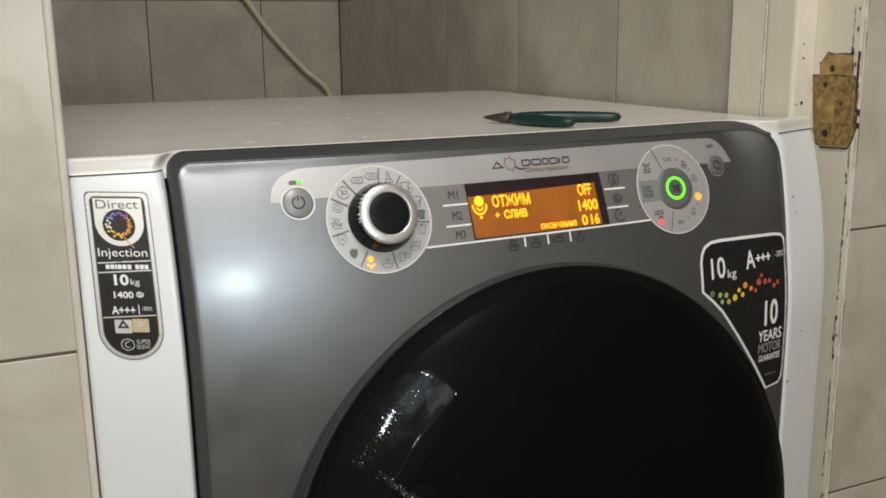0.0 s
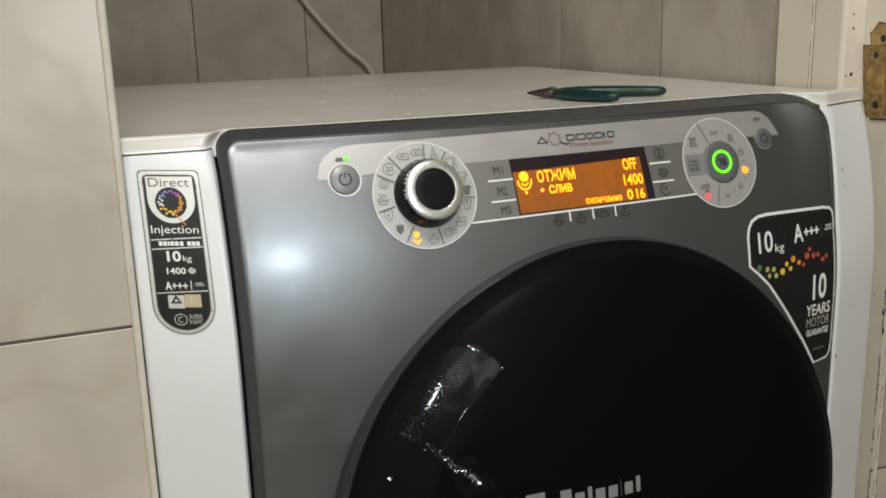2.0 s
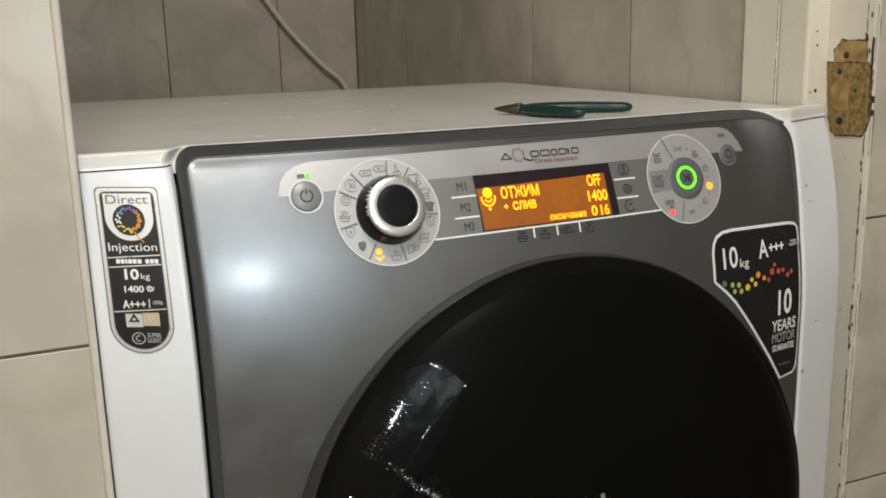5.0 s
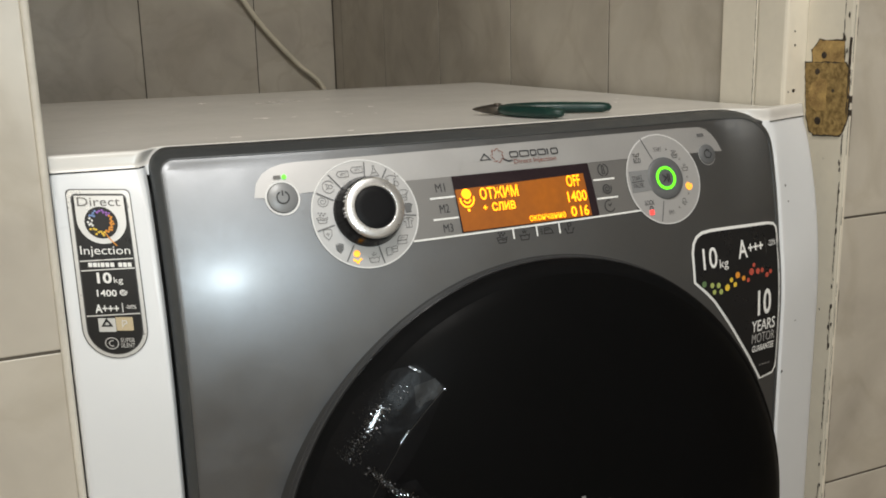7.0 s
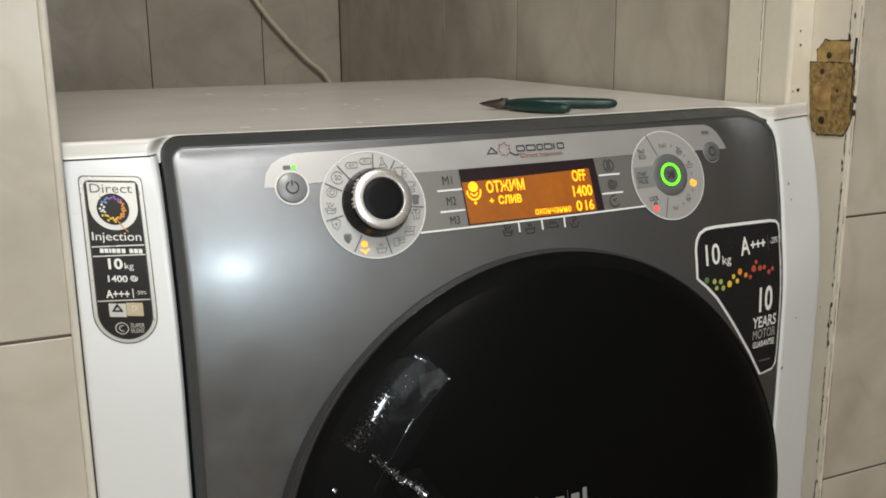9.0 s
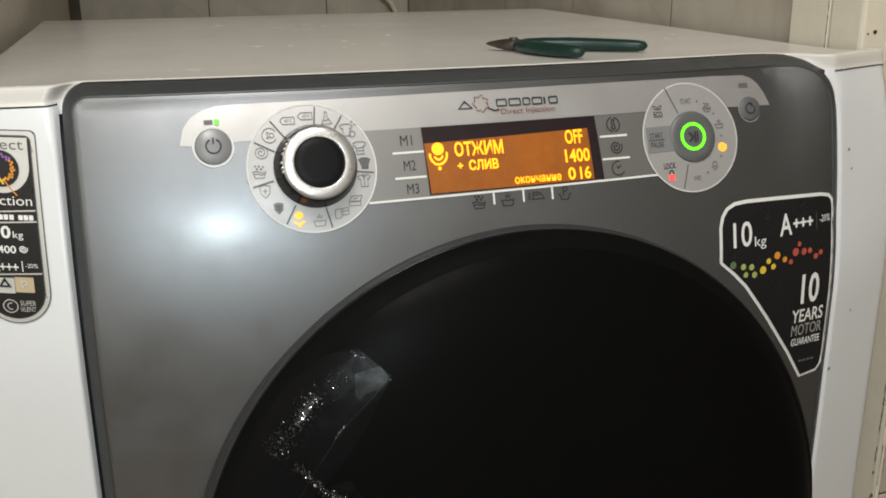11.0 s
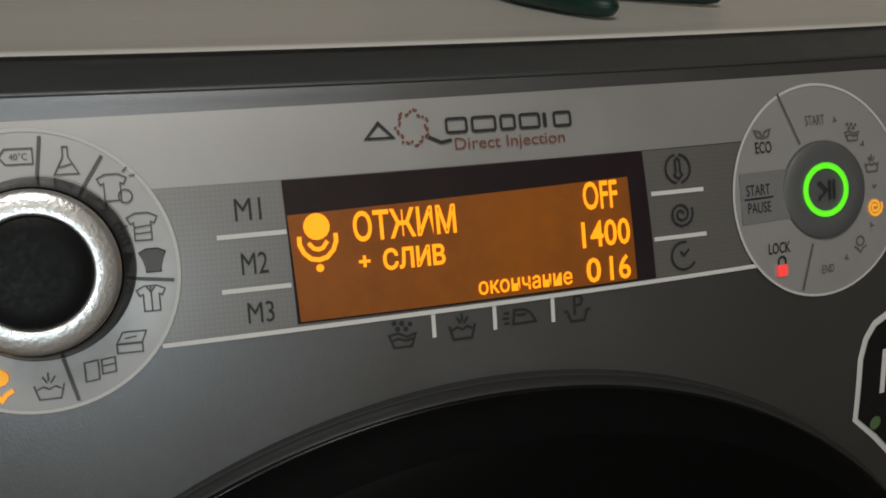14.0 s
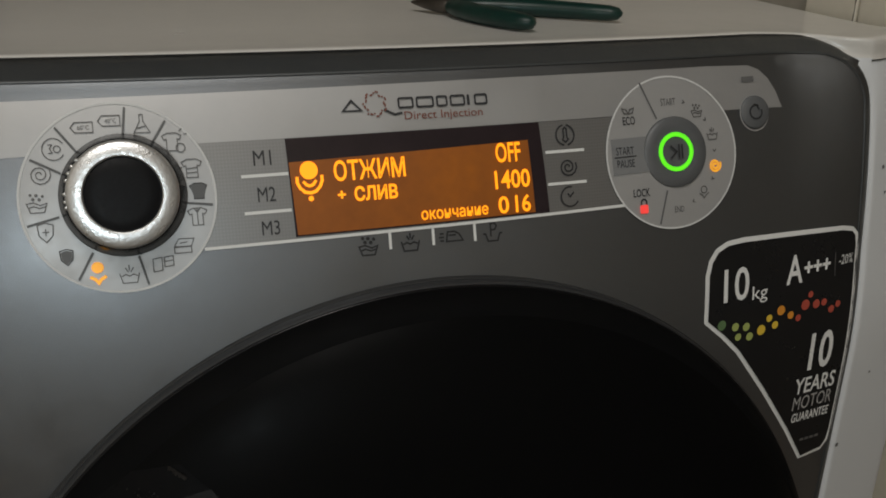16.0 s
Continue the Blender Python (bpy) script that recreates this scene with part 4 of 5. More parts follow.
# brand mark on the door, as plain shapes
logo = part("brand_plate", decal(rounded(-0.0703, 0.5980, -0.0578, 0.6105, (0.001,) * 4, 3), 0.0008, where=on_logo), LOGO, door, "grey brand mark")
part("dot", decal(disc(-0.0641, 0.6060, 0.0018, 14, 1.0), 0.0014, where=on_logo), BLACK, logo)
bx = -0.0478
for w, h in ((0.0095, 0.0125), (0.0085, 0.0090), (0.0050, 0.0115), (0.0088, 0.0090), (0.0086, 0.0090), (0.0024, 0.0120), (0.0080, 0.0090), (0.0052, 0.0115)):
    part("bar", decal(rounded(bx, 0.5968, bx + w - 0.0022, 0.5958 + h * 1.05, (0.0006,) * 4, 2), 0.0008, where=on_logo), LOGO, logo)
    bx += w + 0.0002
part("bar", decal(rounded(-0.0500, 0.5893, 0.0105, 0.5906, (0.0004,) * 4, 2), 0.0008, where=on_logo), LOGO, logo)
for i in range(6):
    part("bar", decal(rounded(-0.036 + 0.0078 * i, 0.5790, -0.036 + 0.0078 * i + 0.0056, 0.5848, (0.0006,) * 4, 2), 0.0008, where=on_logo), LOGO, logo)

# ---- stickers ----
def pill(x0, x1, z0, z1, inset):
    """Sticker outline: small corners above, a full round below."""
    x0, x1, z0, z1 = x0 + inset, x1 - inset, z0 + inset, z1 - inset
    r, c = (x1 - x0) / 2, 0.003
    out = [((x0 + x1) / 2 + r * math.cos(radians(180 + 180 * i / 24)), z0 + r + r * math.sin(radians(180 + 180 * i / 24))) for i in range(25)]
    out += [(x1 - c + c * math.cos(radians(90 * i / 5)), z1 - c + c * math.sin(radians(90 * i / 5))) for i in range(6)]
    out += [(x0 + c + c * math.cos(radians(90 + 90 * i / 5)), z1 - c + c * math.sin(radians(90 + 90 * i / 5))) for i in range(6)]
    return out


A0, A1, B0, B1 = -0.2905, -0.2540, 0.7340, 0.8335
label = part("feature_sticker", decal(pill(A0, A1, B0, B1, 0.0), 0.0006, 0.006), FOIL_LINE, machine, "tall black and silver feature sticker with rounded foot")
part("border", decal(pill(A0, A1, B0, B1, 0.0006), 0.0009, 0.006), FOIL, label, "silver foil border")
part("border_line", decal(pill(A0, A1, B0, B1, 0.0026), 0.0012, 0.006), FOIL_LINE, label)
part("field", decal(pill(A0, A1, B0, B1, 0.0032), 0.0015, 0.006), STICKER, label, "black field")
MX = (A0 + A1) / 2
part("badge", decal([(MX + 0.0138 * math.cos(radians(a)), 0.8158 + 0.0138 * math.sin(radians(a))) for a in range(180, 361, 10)] + [(MX + 0.0138, 0.8298), (MX - 0.0138, 0.8298)], 0.0018, 0.006), FOIL, label, "silver badge")
words("lettering", "Direct", (-0.2846, 0.8238, -0.2606, 0.8290), 0.0021, FAINT, label)
part("badge_ring", decal(disc(MX - 0.0004, 0.8143, 0.0092, 32, 1.0), 0.0021), STICKER, label)
HUES = [material("print_" + n, c, 0.35, glow=0.0) for n, c in (("violet", (0.30, 0.12, 0.45)), ("orange", (0.75, 0.30, 0.04)), ("yellow", (0.80, 0.55, 0.06)), ("blue", (0.18, 0.28, 0.55)), ("white", (0.75, 0.75, 0.72)), ("lime", (0.40, 0.46, 0.14)), ("red", (0.48, 0.09, 0.06)), ("green", (0.12, 0.20, 0.09)))]
for i in range(40):
    a, r = 2.399963 * i, 0.0052 + 0.0026 * ((i * 7) % 5) / 5
    deg = math.degrees(a) % 360
    hue = 0 if 45 < deg < 110 else 3 if 110 <= deg < 150 else 4 if 150 <= deg < 205 else 2 if 205 <= deg < 290 else 1
    part("dot", decal(disc(MX - 0.0004 + r * math.cos(a), 0.8143 + r * math.sin(a), 0.00072, 6, 1.0), 0.0024), HUES[hue], label)
lines("orange_line", [[(MX + 0.001, 0.8085), (MX + 0.004, 0.8040), (MX + 0.0068, 0.8010)]], 0.0006, 0.0024, HUES[1], label)
words("lettering", "Injection", (-0.2862, 0.7944, -0.2586, 0.8008), 0.0021, PALE, label)
for z0, z1 in ((0.7926, 0.7930), (0.7870, 0.7874), (0.7604, 0.7608)):
    lines("rule", [[(A0 + 0.0034, (z0 + z1) / 2 - 0.0008), (A1 - 0.0034, (z0 + z1) / 2 + 0.0008)]], 0.0007, 0.0021, FOIL, label)
for x, w in ((-0.2828, 0.0022), (-0.2802, 0.0022), (-0.2776, 0.0012), (-0.2760, 0.0022), (-0.2734, 0.0022), (-0.2706, 0.0022), (-0.2662, 0.0022), (-0.2636, 0.0022), (-0.2610, 0.0022)):
    part("bar", decal(rounded(x, 0.7886, x + w, 0.7912, (0.0003,) * 4, 2), 0.0021), PALE, label)
words("lettering", "10", (-0.2790, 0.7790, -0.2708, 0.7855), 0.0021, PALE, label, 0.03)
words("lettering", "kg", (-0.2698, 0.7782, -0.2648, 0.7828), 0.0021, PALE, label)
words("lettering", "1400", (-0.2800, 0.7714, -0.2690, 0.7754), 0.0021, PALE, label, 0.02)
icon("spin_symbol", -0.2655, 0.7738, 0.0022, [SPIRAL], 0.0005, 0.0021, PALE, label)
words("lettering", "A+++", (-0.2820, 0.7618, -0.2688, 0.7668), 0.0021, PALE, label, 0.02)
lines("rule", [[(-0.2668, 0.7620), (-0.2668, 0.7675)]], 0.0005, 0.0021, PALE, label)
words("lettering", "-20%", (-0.2652, 0.7642, -0.2592, 0.7664), 0.0021, PALE, label)
part("logo_patch", decal(rounded(-0.2812, 0.7505, -0.2717, 0.7586, (0.0004,) * 4, 2), 0.0021), FOIL, label)
part("logo_patch", decal(rounded(-0.2715, 0.7512, -0.2620, 0.7592, (0.0004,) * 4, 2), 0.0021), BEIGE, label)
icon("logo_shape", -0.2765, 0.7555, 0.0024, [["o", (-1.0, -0.6), (0.0, 1.0), (1.0, -0.6)]], 0.0012, 0.0024, STICKER, label)
icon("logo_shape", -0.2668, 0.7552, 0.0020, [["o", (-0.6, -1.0), (-0.6, 1.0), (0.5, 1.0), (0.6, 0.2), (-0.1, 0.0)]], 0.0006, 0.0024, FOIL, label)
icon("moon_symbol", -0.2750, 0.7436, 0.0036, [round_(1.0, n=18), arc(0.5, 70, 290, 10, 0.1)], 0.0005, 0.0021, FOIL, label)
words("lettering", "SUPER", (-0.2700, 0.7442, -0.2622, 0.7468), 0.0021, FOIL, label)
words("lettering", "SILENT", (-0.2702, 0.7410, -0.2624, 0.7436), 0.0021, FOIL, label)
# the sticker is sheared up on its outer side to fit the camera's view
for ob in [label] + list(label.children):
    for v in ob.data.vertices:
        dz = 0.070 * max(0.0, -0.252 - v.co.x)
        v.co.y += front(v.co.x, v.co.z + dz).y - front(v.co.x, v.co.z).y
        v.co.z += dz

EDGE = [(0.1392, 0.7335), (0.1392, 0.7560), (0.1412, 0.7630), (0.1452, 0.7680), (0.1520, 0.7708), (0.1620, 0.7714), (0.2240, 0.7694), (0.2315, 0.7680), (0.2350, 0.7645), (0.2362, 0.7580), (0.2362, 0.6560), (0.2350, 0.6480), (0.2310, 0.6430), (0.2150, 0.6412), (0.2010, 0.6620), (0.1800, 0.6900), (0.1720, 0.7000), (0.1600, 0.7150), (0.1500, 0.7245)]
EDGE = [(0.2342 - (0.2362 - x) * 0.995, z) for x, z in EDGE]


def shrunk(outline, inset):
    cx, cz = 0.195, 0.722
    n, out = len(outline), []
    for i, (x, z) in enumerate(outline):
        (ax, az), (bx, bz) = outline[i - 1], outline[(i + 1) % n]
        d = Vector((bx - ax, bz - az)).normalized()
        s = Vector((d.y, -d.x))
        out.append((x + s.x * inset, z + s.y * inset))
    return out


def on_tag(x, z, off):
    """Sticker points on the front, shifted to fit the camera's view."""
    f = (x - 0.1377) / 0.0965
    return front(x + 0.0043 - 0.0031 * f, z - 0.0020 + 0.0014 * f, off)


tag = part("energy_sticker", decal(EDGE, G + 0.0004, 0.008, on_tag), PALE, machine, "black energy sticker with white border beside the door")
part("field", decal(shrunk(EDGE, 0.0022), G + 0.0008, 0.008, on_tag), STICKER, tag, "black field")
words("lettering", "10", (0.1482, 0.7420, 0.1632, 0.7582), G + 0.0012, PALE, tag, 0.01, where=on_tag)
words("lettering", "kg", (0.1654, 0.7390, 0.1748, 0.7476), G + 0.0012, PALE, tag, where=on_tag)
words("lettering", "A", (0.1864, 0.7450, 0.1968, 0.7592), G + 0.0012, PALE, tag, 0.015, where=on_tag)
words("lettering", "+++", (0.1978, 0.7490, 0.2151, 0.7548), G + 0.0012, PALE, tag, 0.03, where=on_tag)
lines("rule", [[(0.2184, 0.7450), (0.2180, 0.7570)]], 0.0004, G + 0.0012, FAINT, tag, where=on_tag)
words("lettering", "-20%", (0.2210, 0.7500, 0.2303, 0.7548), G + 0.0012, PALE, tag, where=on_tag)
DOTS = [(0.1514, 0.7313, 24, 7), (0.1597, 0.7292, 20, 5), (0.1664, 0.7282, 20, 5), (0.1618, 0.7238, 18, 5), (0.1689, 0.7229, 20, 5), (0.1759, 0.7250, 25, 2), (0.1805, 0.7302, 18, 2), (0.1877, 0.7330, 24, 1), (0.1845, 0.7261, 19, 2), (0.1942, 0.7295, 19, 1), (0.1993, 0.7272, 17, 6),
        (0.2035, 0.7332, 26, 6), (0.2066, 0.7380, 16, 6), (0.2108, 0.7325, 22, 6), (0.2160, 0.7325, 18, 6), (0.2214, 0.7280, 19, 6), (0.2258, 0.7300, 17, 6)]
for x, z, r, k in DOTS:
    part("dot", decal(disc(x - 0.0036, z, r * 0.000105, 14, 1.0), G + 0.0012, where=on_tag), HUES[k], tag)
words("lettering", "10", (0.2068, 0.6960, 0.2225, 0.7170), G + 0.0012, PALE, tag, 0.02, where=on_tag)
words("lettering", "YEARS", (0.2003, 0.6830, 0.2283, 0.6925), G + 0.0012, PALE, tag, 0.015, where=on_tag)
words("lettering", "MOTOR", (0.2013, 0.6736, 0.2283, 0.6815), G + 0.0012, FOIL, tag, where=on_tag)
words("lettering", "GUARANTEE", (0.2020, 0.6662, 0.2279, 0.6716), G + 0.0012, PALE, tag, 0.015, where=on_tag)
for x in range(4):
    part("bar", decal(rounded(0.211 + 0.0035 * x, 0.6532, 0.2136 + 0.0035 * x, 0.6548, (0.0002,) * 4, 2), G + 0.0012, where=on_tag), FAINT, tag)

# small chips in the white column's enamel
for x, z, r in ((0.2520, 0.7935, 0.0011), (0.2545, 0.7805, 0.0008), (0.2620, 0.6800, 0.0008), (0.2455, 0.6395, 0.0014)):
    part("enamel_chip", decal(disc(x, z, r, 7, 1.0), 0.0006), TICK, machine, "dark chip in the enamel")

# ---- side cutters on the lid ----
cutters = thing("side_cutters", "small side cutters with dark green grips lying on the lid", "pliers")
PZ = TOP + 0.0052


def spot(x, y, z=PZ):
    return (x, y, z)


part("jaw", tube([spot(0.0525, 0.1770), spot(0.0545, 0.1750), spot(0.0590, 0.1705), spot(0.0640, 0.1655), spot(0.0690, 0.1610), spot(0.0740, 0.1570)], [0.0008, 0.0022, 0.0042, 0.0060, 0.0066, 0.0052], 14, 0.70), STEEL, cutters, "dark worn steel jaws")
part("pivot", turned([(0.0034, -0.004), (0.0034, 0.0046), (0.0028, 0.0052), (0.001, 0.0053)], (0.0685, 0.1615, PZ), (0, 0, 1), 20), STEEL, cutters)
part("handle", tube([spot(0.0715, 0.1600), spot(0.0780, 0.1590), spot(0.0900, 0.1560), spot(0.1050, 0.1500), spot(0.1220, 0.1400), spot(0.1380, 0.1280), spot(0.1490, 0.1195), spot(0.1530, 0.1165), spot(0.1545, 0.1152)], [0.0040, 0.0052, 0.0058, 0.0060, 0.0058, 0.0054, 0.0050, 0.0038, 0.0012], 16, 0.85), GRIP, cutters, "dark green dipped grip")
part("handle", tube([spot(0.0700, 0.1590), spot(0.0705, 0.1520), spot(0.0720, 0.1400), spot(0.0760, 0.1250), spot(0.0820, 0.1090), spot(0.0880, 0.0980), spot(0.0920, 0.0930), spot(0.0932, 0.0918)], [0.0040, 0.0056, 0.0064, 0.0066, 0.0062, 0.0056, 0.0042, 0.0014], 16, 0.78), GRIP, cutters, "dark green dipped grip")

# ---- cable behind the machine ----
cable = thing("cable", "cream cable hanging down the niche's back wall", "cable")
cpts = []
ctrl = [(0.030, 1.316, 1.120), (0.072, 1.316, 1.055), (0.114, 1.316, 1.0025), (0.150, 1.316, 0.951), (0.184, 1.316, 0.910), (0.228, 1.316, 0.863), (0.277, 1.315, 0.812), (0.288, 1.312, 0.70), (0.285, 1.310, 0.55)]
for i in range(len(ctrl) - 1):
    p0, p1, p2, p3 = (Vector(ctrl[max(0, min(len(ctrl) - 1, i + k))]) for k in (-1, 0, 1, 2))
    for k in range(6):
        t = k / 6
        cpts.append(0.5 * ((2 * p1) + (p2 - p0) * t + (2 * p0 - 5 * p1 + 4 * p2 - p3) * t * t + (3 * p1 - p0 - 3 * p2 + p3) * t ** 3))
part("sheath", tube(cpts, [0.0050] * len(cpts), 10), CABLE, cable)

# ---- door frame of the niche, with the mortise of a lost hinge ----
JR, JS = 0.326, 0.302        # rebate face and stop face
frame_ob = tagged(new("door_frame"), "old cream-painted wooden door frame with chipped edges", "door frame", kind="structure")


part("stop", block(bmesh.new(), (JS, 0.1075, 0.0), (JS + 0.05, 0.152, 2.05), 0.0015), PAINT, frame_ob, "", False)
part("stop", block(bmesh.new(), (JS + 0.0006, 0.070, 0.0), (JS + 0.05, 0.1068, 2.05), 0.003), PAINT, frame_ob, "", False)
part("jamb", block(bmesh.new(), (JR, 0.0205, 0.0), (JR + 0.0034, 0.0698, 2.05), 0.0008), PAINT, frame_ob, "", False)
part("architrave", block(bmesh.new(), (JR + 0.0002, 0.0186, 0.0), (JR + 0.0036, 0.0204, 2.05), 0.0005), PAINT, frame_ob, "", False)


def ragged(outline, x, depth, seed, mat, name, label=""):
    """A bared patch with a torn outline, set proud of the jamb, recessed only to the camera's view; outline in y and z.
    """
    rng, pts = random.Random(seed), []
    for (ay, az), (by, bz) in zip(outline, outline[1:] + outline[:1]):
        k = max(2, int(math.hypot(by - ay, bz - az) / 0.003))
        pts += [(ay + (by - ay) * i / k + rng.uniform(-0.0005, 0.0005), az + (bz - az) * i / k + rng.uniform(-0.0006, 0.0006)) for i in range(k)]
    bm = bmesh.new()
    loft(bm, [[Vector((x + depth, y, z)) for y, z in pts], [Vector((x, y, z)) for y, z in pts]])
    bm.verts.ensure_lookup_table()
    n = len(pts)
    bm.faces.new([bm.verts[n + i] for i in range(n)])
    bmesh.ops.recalc_face_normals(bm, faces=bm.faces[:])
    return part(name, bm, mat, frame_ob, label, False)


ragged([(0.0610, 0.8860), (0.0636, 0.8988), (0.0546, 0.9080), (0.0268, 0.9074), (0.0253, 0.8860)], JR - 0.0002, 0.004, 11, CHIP, "paint_chip")
ragged([(0.0218, 0.8322), (0.0266, 0.8265), (0.0544, 0.8252), (0.0608, 0.8283), (0.0650, 0.8398), (0.0699, 0.8886), (0.0246, 0.8892), (0.0193, 0.8834), (0.0184, 0.8446)], JR - 0.0006, 0.004, 12, CHIP, "paint_chip")
ragged([(0.0600, 0.8865), (0.0625, 0.8985), (0.0540, 0.9070), (0.0275, 0.9065), (0.0262, 0.8865)], JR - 0.0004, 0.004, 1, WOOD, "mortise", "bare wood where a hinge was removed")
ragged([(0.0225, 0.8330), (0.0270, 0.8275), (0.0540, 0.8262), (0.0600, 0.8290), (0.0640, 0.8400), (0.0690, 0.8880), (0.0250, 0.8885), (0.0200, 0.8830), (0.0190, 0.8450)], JR - 0.0008, 0.004, 2, WOOD_DARK, "mortise", "stained bare wood where a hinge was removed")
ragged([(0.0435, 0.8480), (0.0540, 0.8465), (0.0610, 0.8520), (0.0630, 0.8610), (0.0600, 0.8700), (0.0540, 0.8745), (0.0445, 0.8740), (0.0425, 0.8660)], JR - 0.0012, 0.002, 3, WOOD, "mortise")
ragged([(0.0198, 0.8450), (0.0209, 0.8460), (0.0212, 0.8900), (0.0214, 0.9100), (0.0199, 0.9090)], JR - 0.0009, 0.002, 4, CHIP, "paint_chip")
ragged([(0.0260, 0.9065), (0.0300, 0.9060), (0.0290, 0.9130), (0.0275, 0.9120)], JR - 0.0006, 0.002, 5, CHIP, "paint_chip")
ragged([(0.0260, 0.8275), (0.0550, 0.8262), (0.0560, 0.8254), (0.0275, 0.8262)], JR - 0.0010, 0.002, 6, CHIP, "paint_chip")
# screw holes laid on as dark discs, their shade put into the colour
for y, z, r in ((0.0485, 0.8945, 0.0030), (0.0545, 0.8805, 0.0028), (0.0510, 0.8385, 0.0036), (0.0360, 0.8650, 0.0016)):
    hole = turned([(r, 0.0), (r * 0.8, 0.0003), (0.0004, 0.0003)], (JR - (0.0005 if z > 0.888 else 0.0009), y, z), (-1, 0, 0), 10)
    part("screw_hole", hole, CHIP, frame_ob)


def crack(name, axis_x, y, z0, z1, width, seed, gaps=0.3):
    """Broken dark line where paint has split along a joint."""
    bm, rng = bmesh.new(), random.Random(seed)
    z = z0
    while z < z1:
        run = rng.uniform(0.006, 0.03)
        if rng.random() > gaps:
            n = max(3, int(run / 0.002))
            rows = []
            for i in range(n + 1):
                w = width * rng.uniform(0.35, 1.0) * (0.15 if i in (0, n) else 1)
                yy = y + width * 0.5 * noise.noise(Vector((z * 90, seed, i * 0.4)))
                rows.append([Vector((axis_x, yy - w / 2, z + run * i / n)), Vector((axis_x, yy + w / 2, z + run * i / n))])
            loft(bm, rows, closed=False)
        z += run
    return finish(name, bm, CHIP, frame_ob, "dark split in the paint", False)


crack("paint_crack", JS - 0.0004, 0.1072, 0.60, 1.10, 0.0011, 4, 0.15)
crack("paint_crack", JR - 0.0004, 0.0232, 0.45, 0.826, 0.0013, 9, 0.22)
crack("paint_crack", JR - 0.0004, 0.0285, 0.905, 1.10, 0.0011, 5, 0.5)


def chips(x, ya, yb, z0, z1, count, size, seed):
    """Small paint chips scattered along an edge."""
    rng, bm = random.Random(seed), bmesh.new()
    for _ in range(count):
        y, z, s = rng.uniform(ya, yb), rng.uniform(z0, z1), size * rng.uniform(0.3, 1.0)
        bm.faces.new([bm.verts.new((x, y + s * rng.uniform(0.4, 0.7) * math.cos(a), z + s * rng.uniform(0.6, 2.0) * math.sin(a))) for a in (0.2, 1.1, 2.0, 3.0, 4.1, 5.3)])
    return finish("paint_chip", bm, CHIP, frame_ob, "paint chips down to dark wood", False)


chips(JR - 0.0005, 0.0210, 0.0245, 0.45, 1.05, 26, 0.0022, 21)
chips(JR - 0.0005, 0.034, 0.066, 0.50, 0.82, 9, 0.0010, 22)
for x, z, s in ((JS + 0.010, 0.9150, 0.0013), (JS + 0.011, 0.9030, 0.0016), (JS + 0.012, 0.8640, 0.0024), (JS + 0.006, 0.8630, 0.0012)):
    bm = bmesh.new()
    bm.faces.new([bm.verts.new((x + s * math.cos(a) * (0.7 + 0.3 * math.sin(3 * a)), 0.0696, z + 0.7 * s * math.sin(a))) for a in [i * math.pi / 4 for i in range(8)]])
    part("paint_chip", bm, CHIP, frame_ob, "", False)


def edge_line(x, y, z0, z1, width, seed):
    bm, rng = bmesh.new(), random.Random(seed)
    z = z0
    while z < z1:
        run = rng.uniform(0.01, 0.05)
        if rng.random() < 0.7:
            n = 6
            loft(bm, [[Vector((x - width * rng.uniform(0.1, 0.6), y, z + run * i / n)), Vector((x + width * rng.uniform(0.1, 0.6), y, z + run * i / n))] for i in range(n + 1)], closed=False)
        z += run + rng.uniform(0, 0.02)
    return finish("paint_crack", bm, CHIP, frame_ob, "dark split in the paint", False)


edge_line(JR + 0.0006, 0.0184, 0.45, 1.10, 0.0007, 31)
edge_line(JR + 0.0037, 0.0184, 0.45, 1.10, 0.0008, 33)

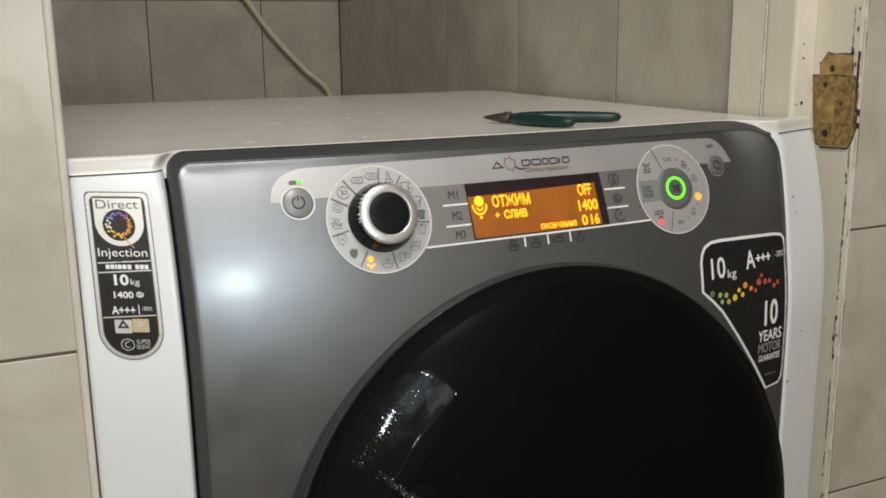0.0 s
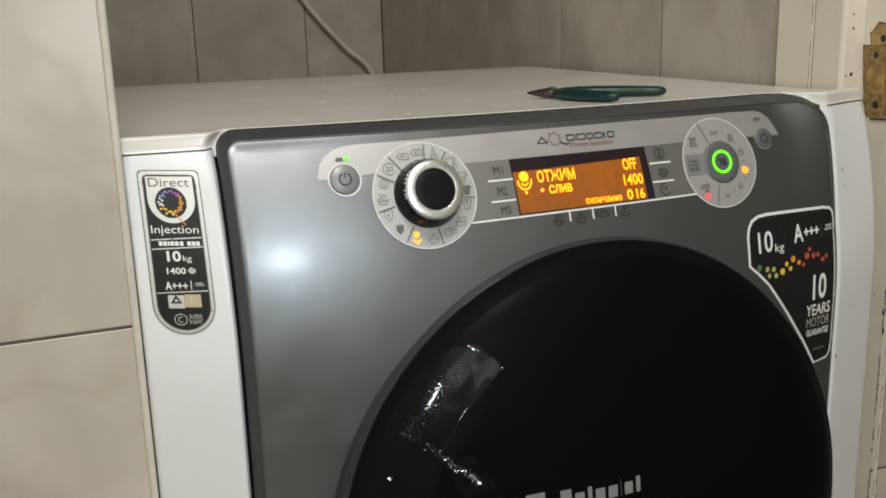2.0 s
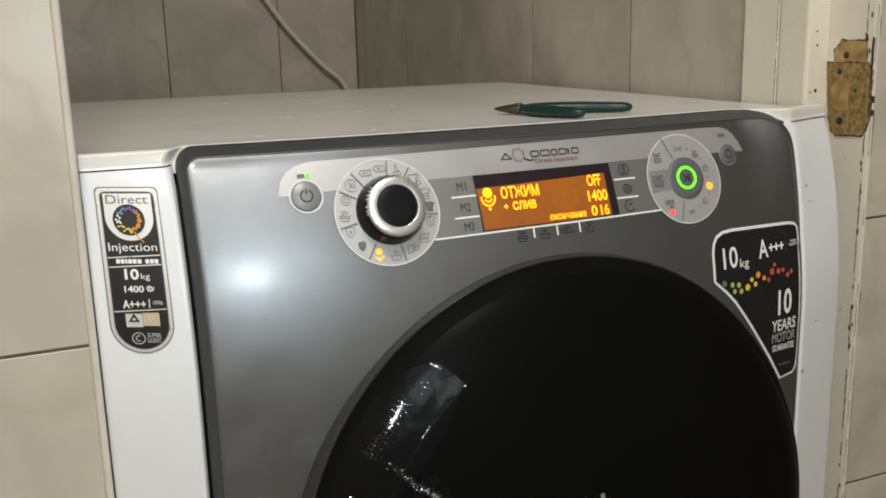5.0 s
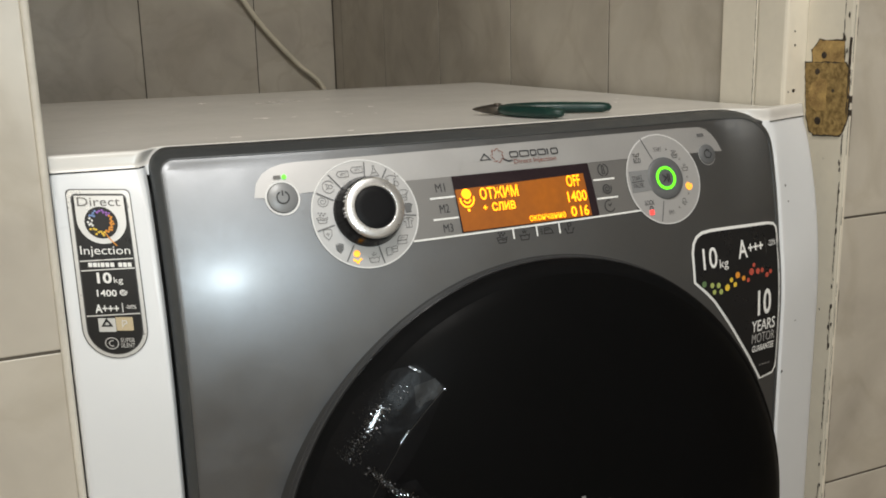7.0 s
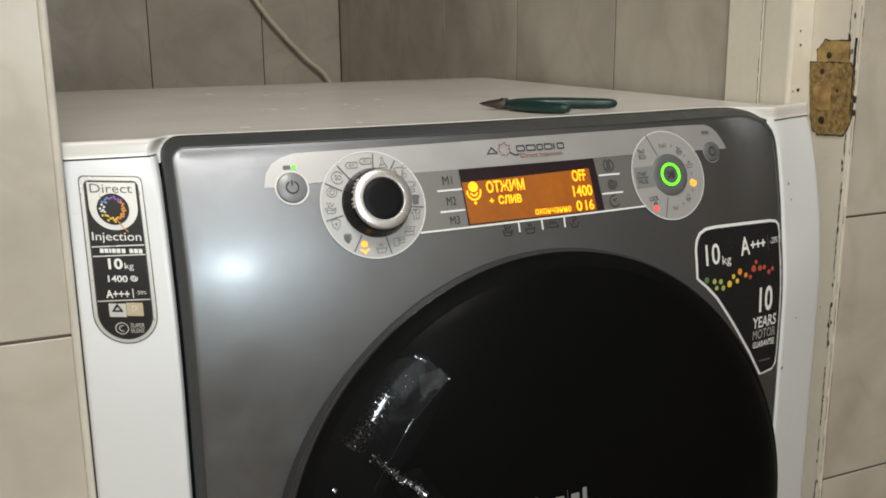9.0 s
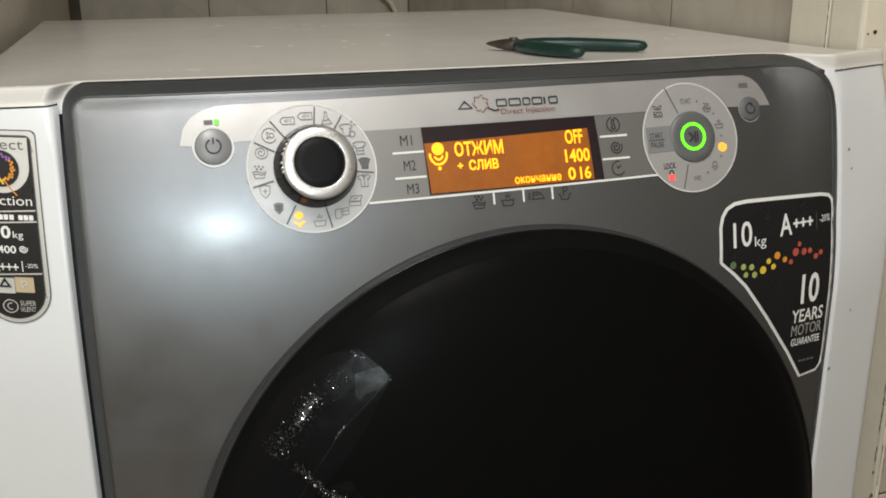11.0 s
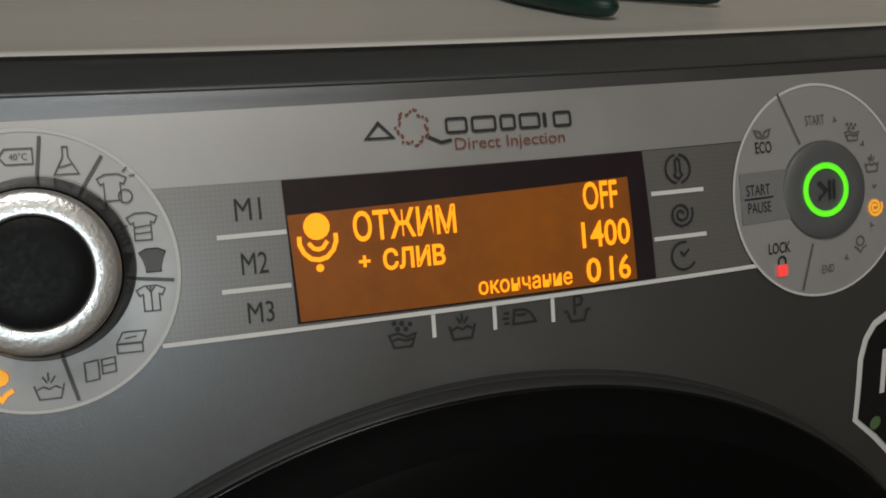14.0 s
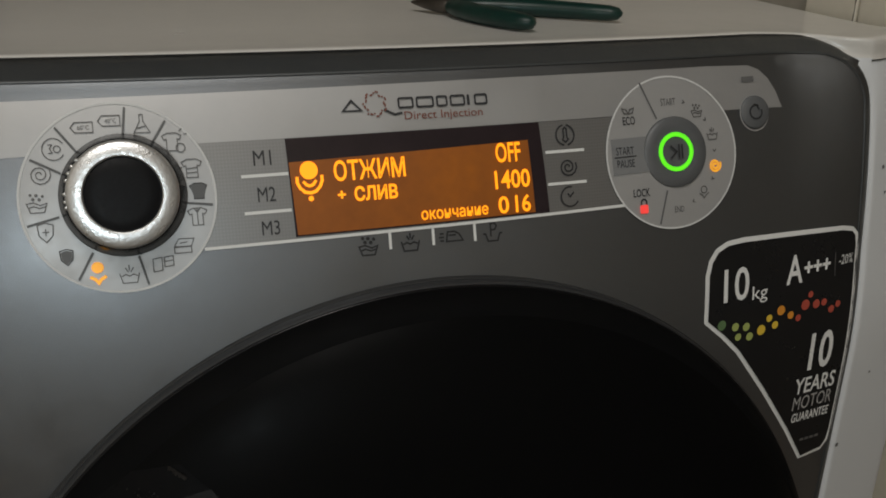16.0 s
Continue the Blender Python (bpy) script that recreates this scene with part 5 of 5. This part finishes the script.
# cream corner trim along the tiled wall's edge
trim = tagged(new("trim"), "cream plastic corner trim along the tiled wall", "trim", kind="structure")
bm = bmesh.new()
rows = []
for z in (0.0, 2.05):
    rows.append([Vector((-0.3034, FACE + 0.02, z)), Vector((-0.3034, FACE + 0.0002, z))] + [Vector((-0.3010 + 0.0025 * math.cos(radians(a)), FACE + 0.0008 + 0.0020 * math.sin(radians(a)), z)) for a in range(220, 361, 14)] + [Vector((-0.2985, FACE + 0.02, z))])
loft(bm, rows, closed=False)
bmesh.ops.recalc_face_normals(bm, faces=bm.faces[:])
part("corner_strip", bm, TRIM, trim)

# ---- wall tiles, each a piece of its own ----
TILE_MESHES = {}


def tile(parent, corner, u, v, w, h):
    """A glazed tile with softened edges; its lower corner, its directions along and up, width and height."""
    u, v = Vector(u), Vector(v)
    key = (tuple(u), round(w, 4), round(h, 4))
    if key not in TILE_MESHES:
        n, bm, j = u.cross(v), bmesh.new(), 0.0010
        rings = [[u * a + v * b + n * d for a, b in ((i, i), (w - i, i), (w - i, h - i), (i, h - i))] for i, d in ((j, -0.001), (j, 0.0002), (j + 0.0003, 0.0004), (j + 0.0008, 0.0005))]
        rows = loft(bm, rings)
        bm.faces.new(rows[-1])
        bmesh.ops.recalc_face_normals(bm, faces=bm.faces[:])
        me = bpy.data.meshes.new("tile")
        bm.to_mesh(me)
        bm.free()
        me.materials.append(TILE)
        TILE_MESHES[key] = me
    ob = new("tile", TILE_MESHES[key])
    ob.matrix_basis = Matrix.Translation(corner)
    ob.parent = parent
    return ob


HEIGHTS = [0.0, 0.25, 0.5, 0.75, 1.0, 1.25, 1.5, 1.75, 2.0, 2.25]


def tiling(parent, origin, u, cuts, dz=0.0):
    for a, b in zip(cuts, cuts[1:]):
        for z in HEIGHTS:
            c = Vector(origin) + Vector(u) * a
            tile(parent, (c.x, c.y, z + dz if z else 0.0), u, (0, 0, 1), b - a, 0.25 + (dz if not z else 0.0))


tiling(wall_left, (-1.3, FACE + 0.0015, 0), (1, 0, 0), [0.0, 0.1972, 0.3972, 0.5972, 0.7972, 0.9978], -0.0095)
tiling(wall_right, (0.3301, FACE + 0.0015, 0), (1, 0, 0), [0.0, 0.2, 0.4, 0.6, 0.8, 0.9699], 0.006)
tiling(niche_back, (-0.312, NICHE_B + 0.0015, 0), (1, 0, 0), [0.018, 0.241, 0.459, 0.62])
tiling(niche_right, (NICHE_R + 0.0015, NICHE_B, 0), (0, -1, 0), [0.0, 0.050, 0.283, 0.520, 0.752, 0.983, 1.173])
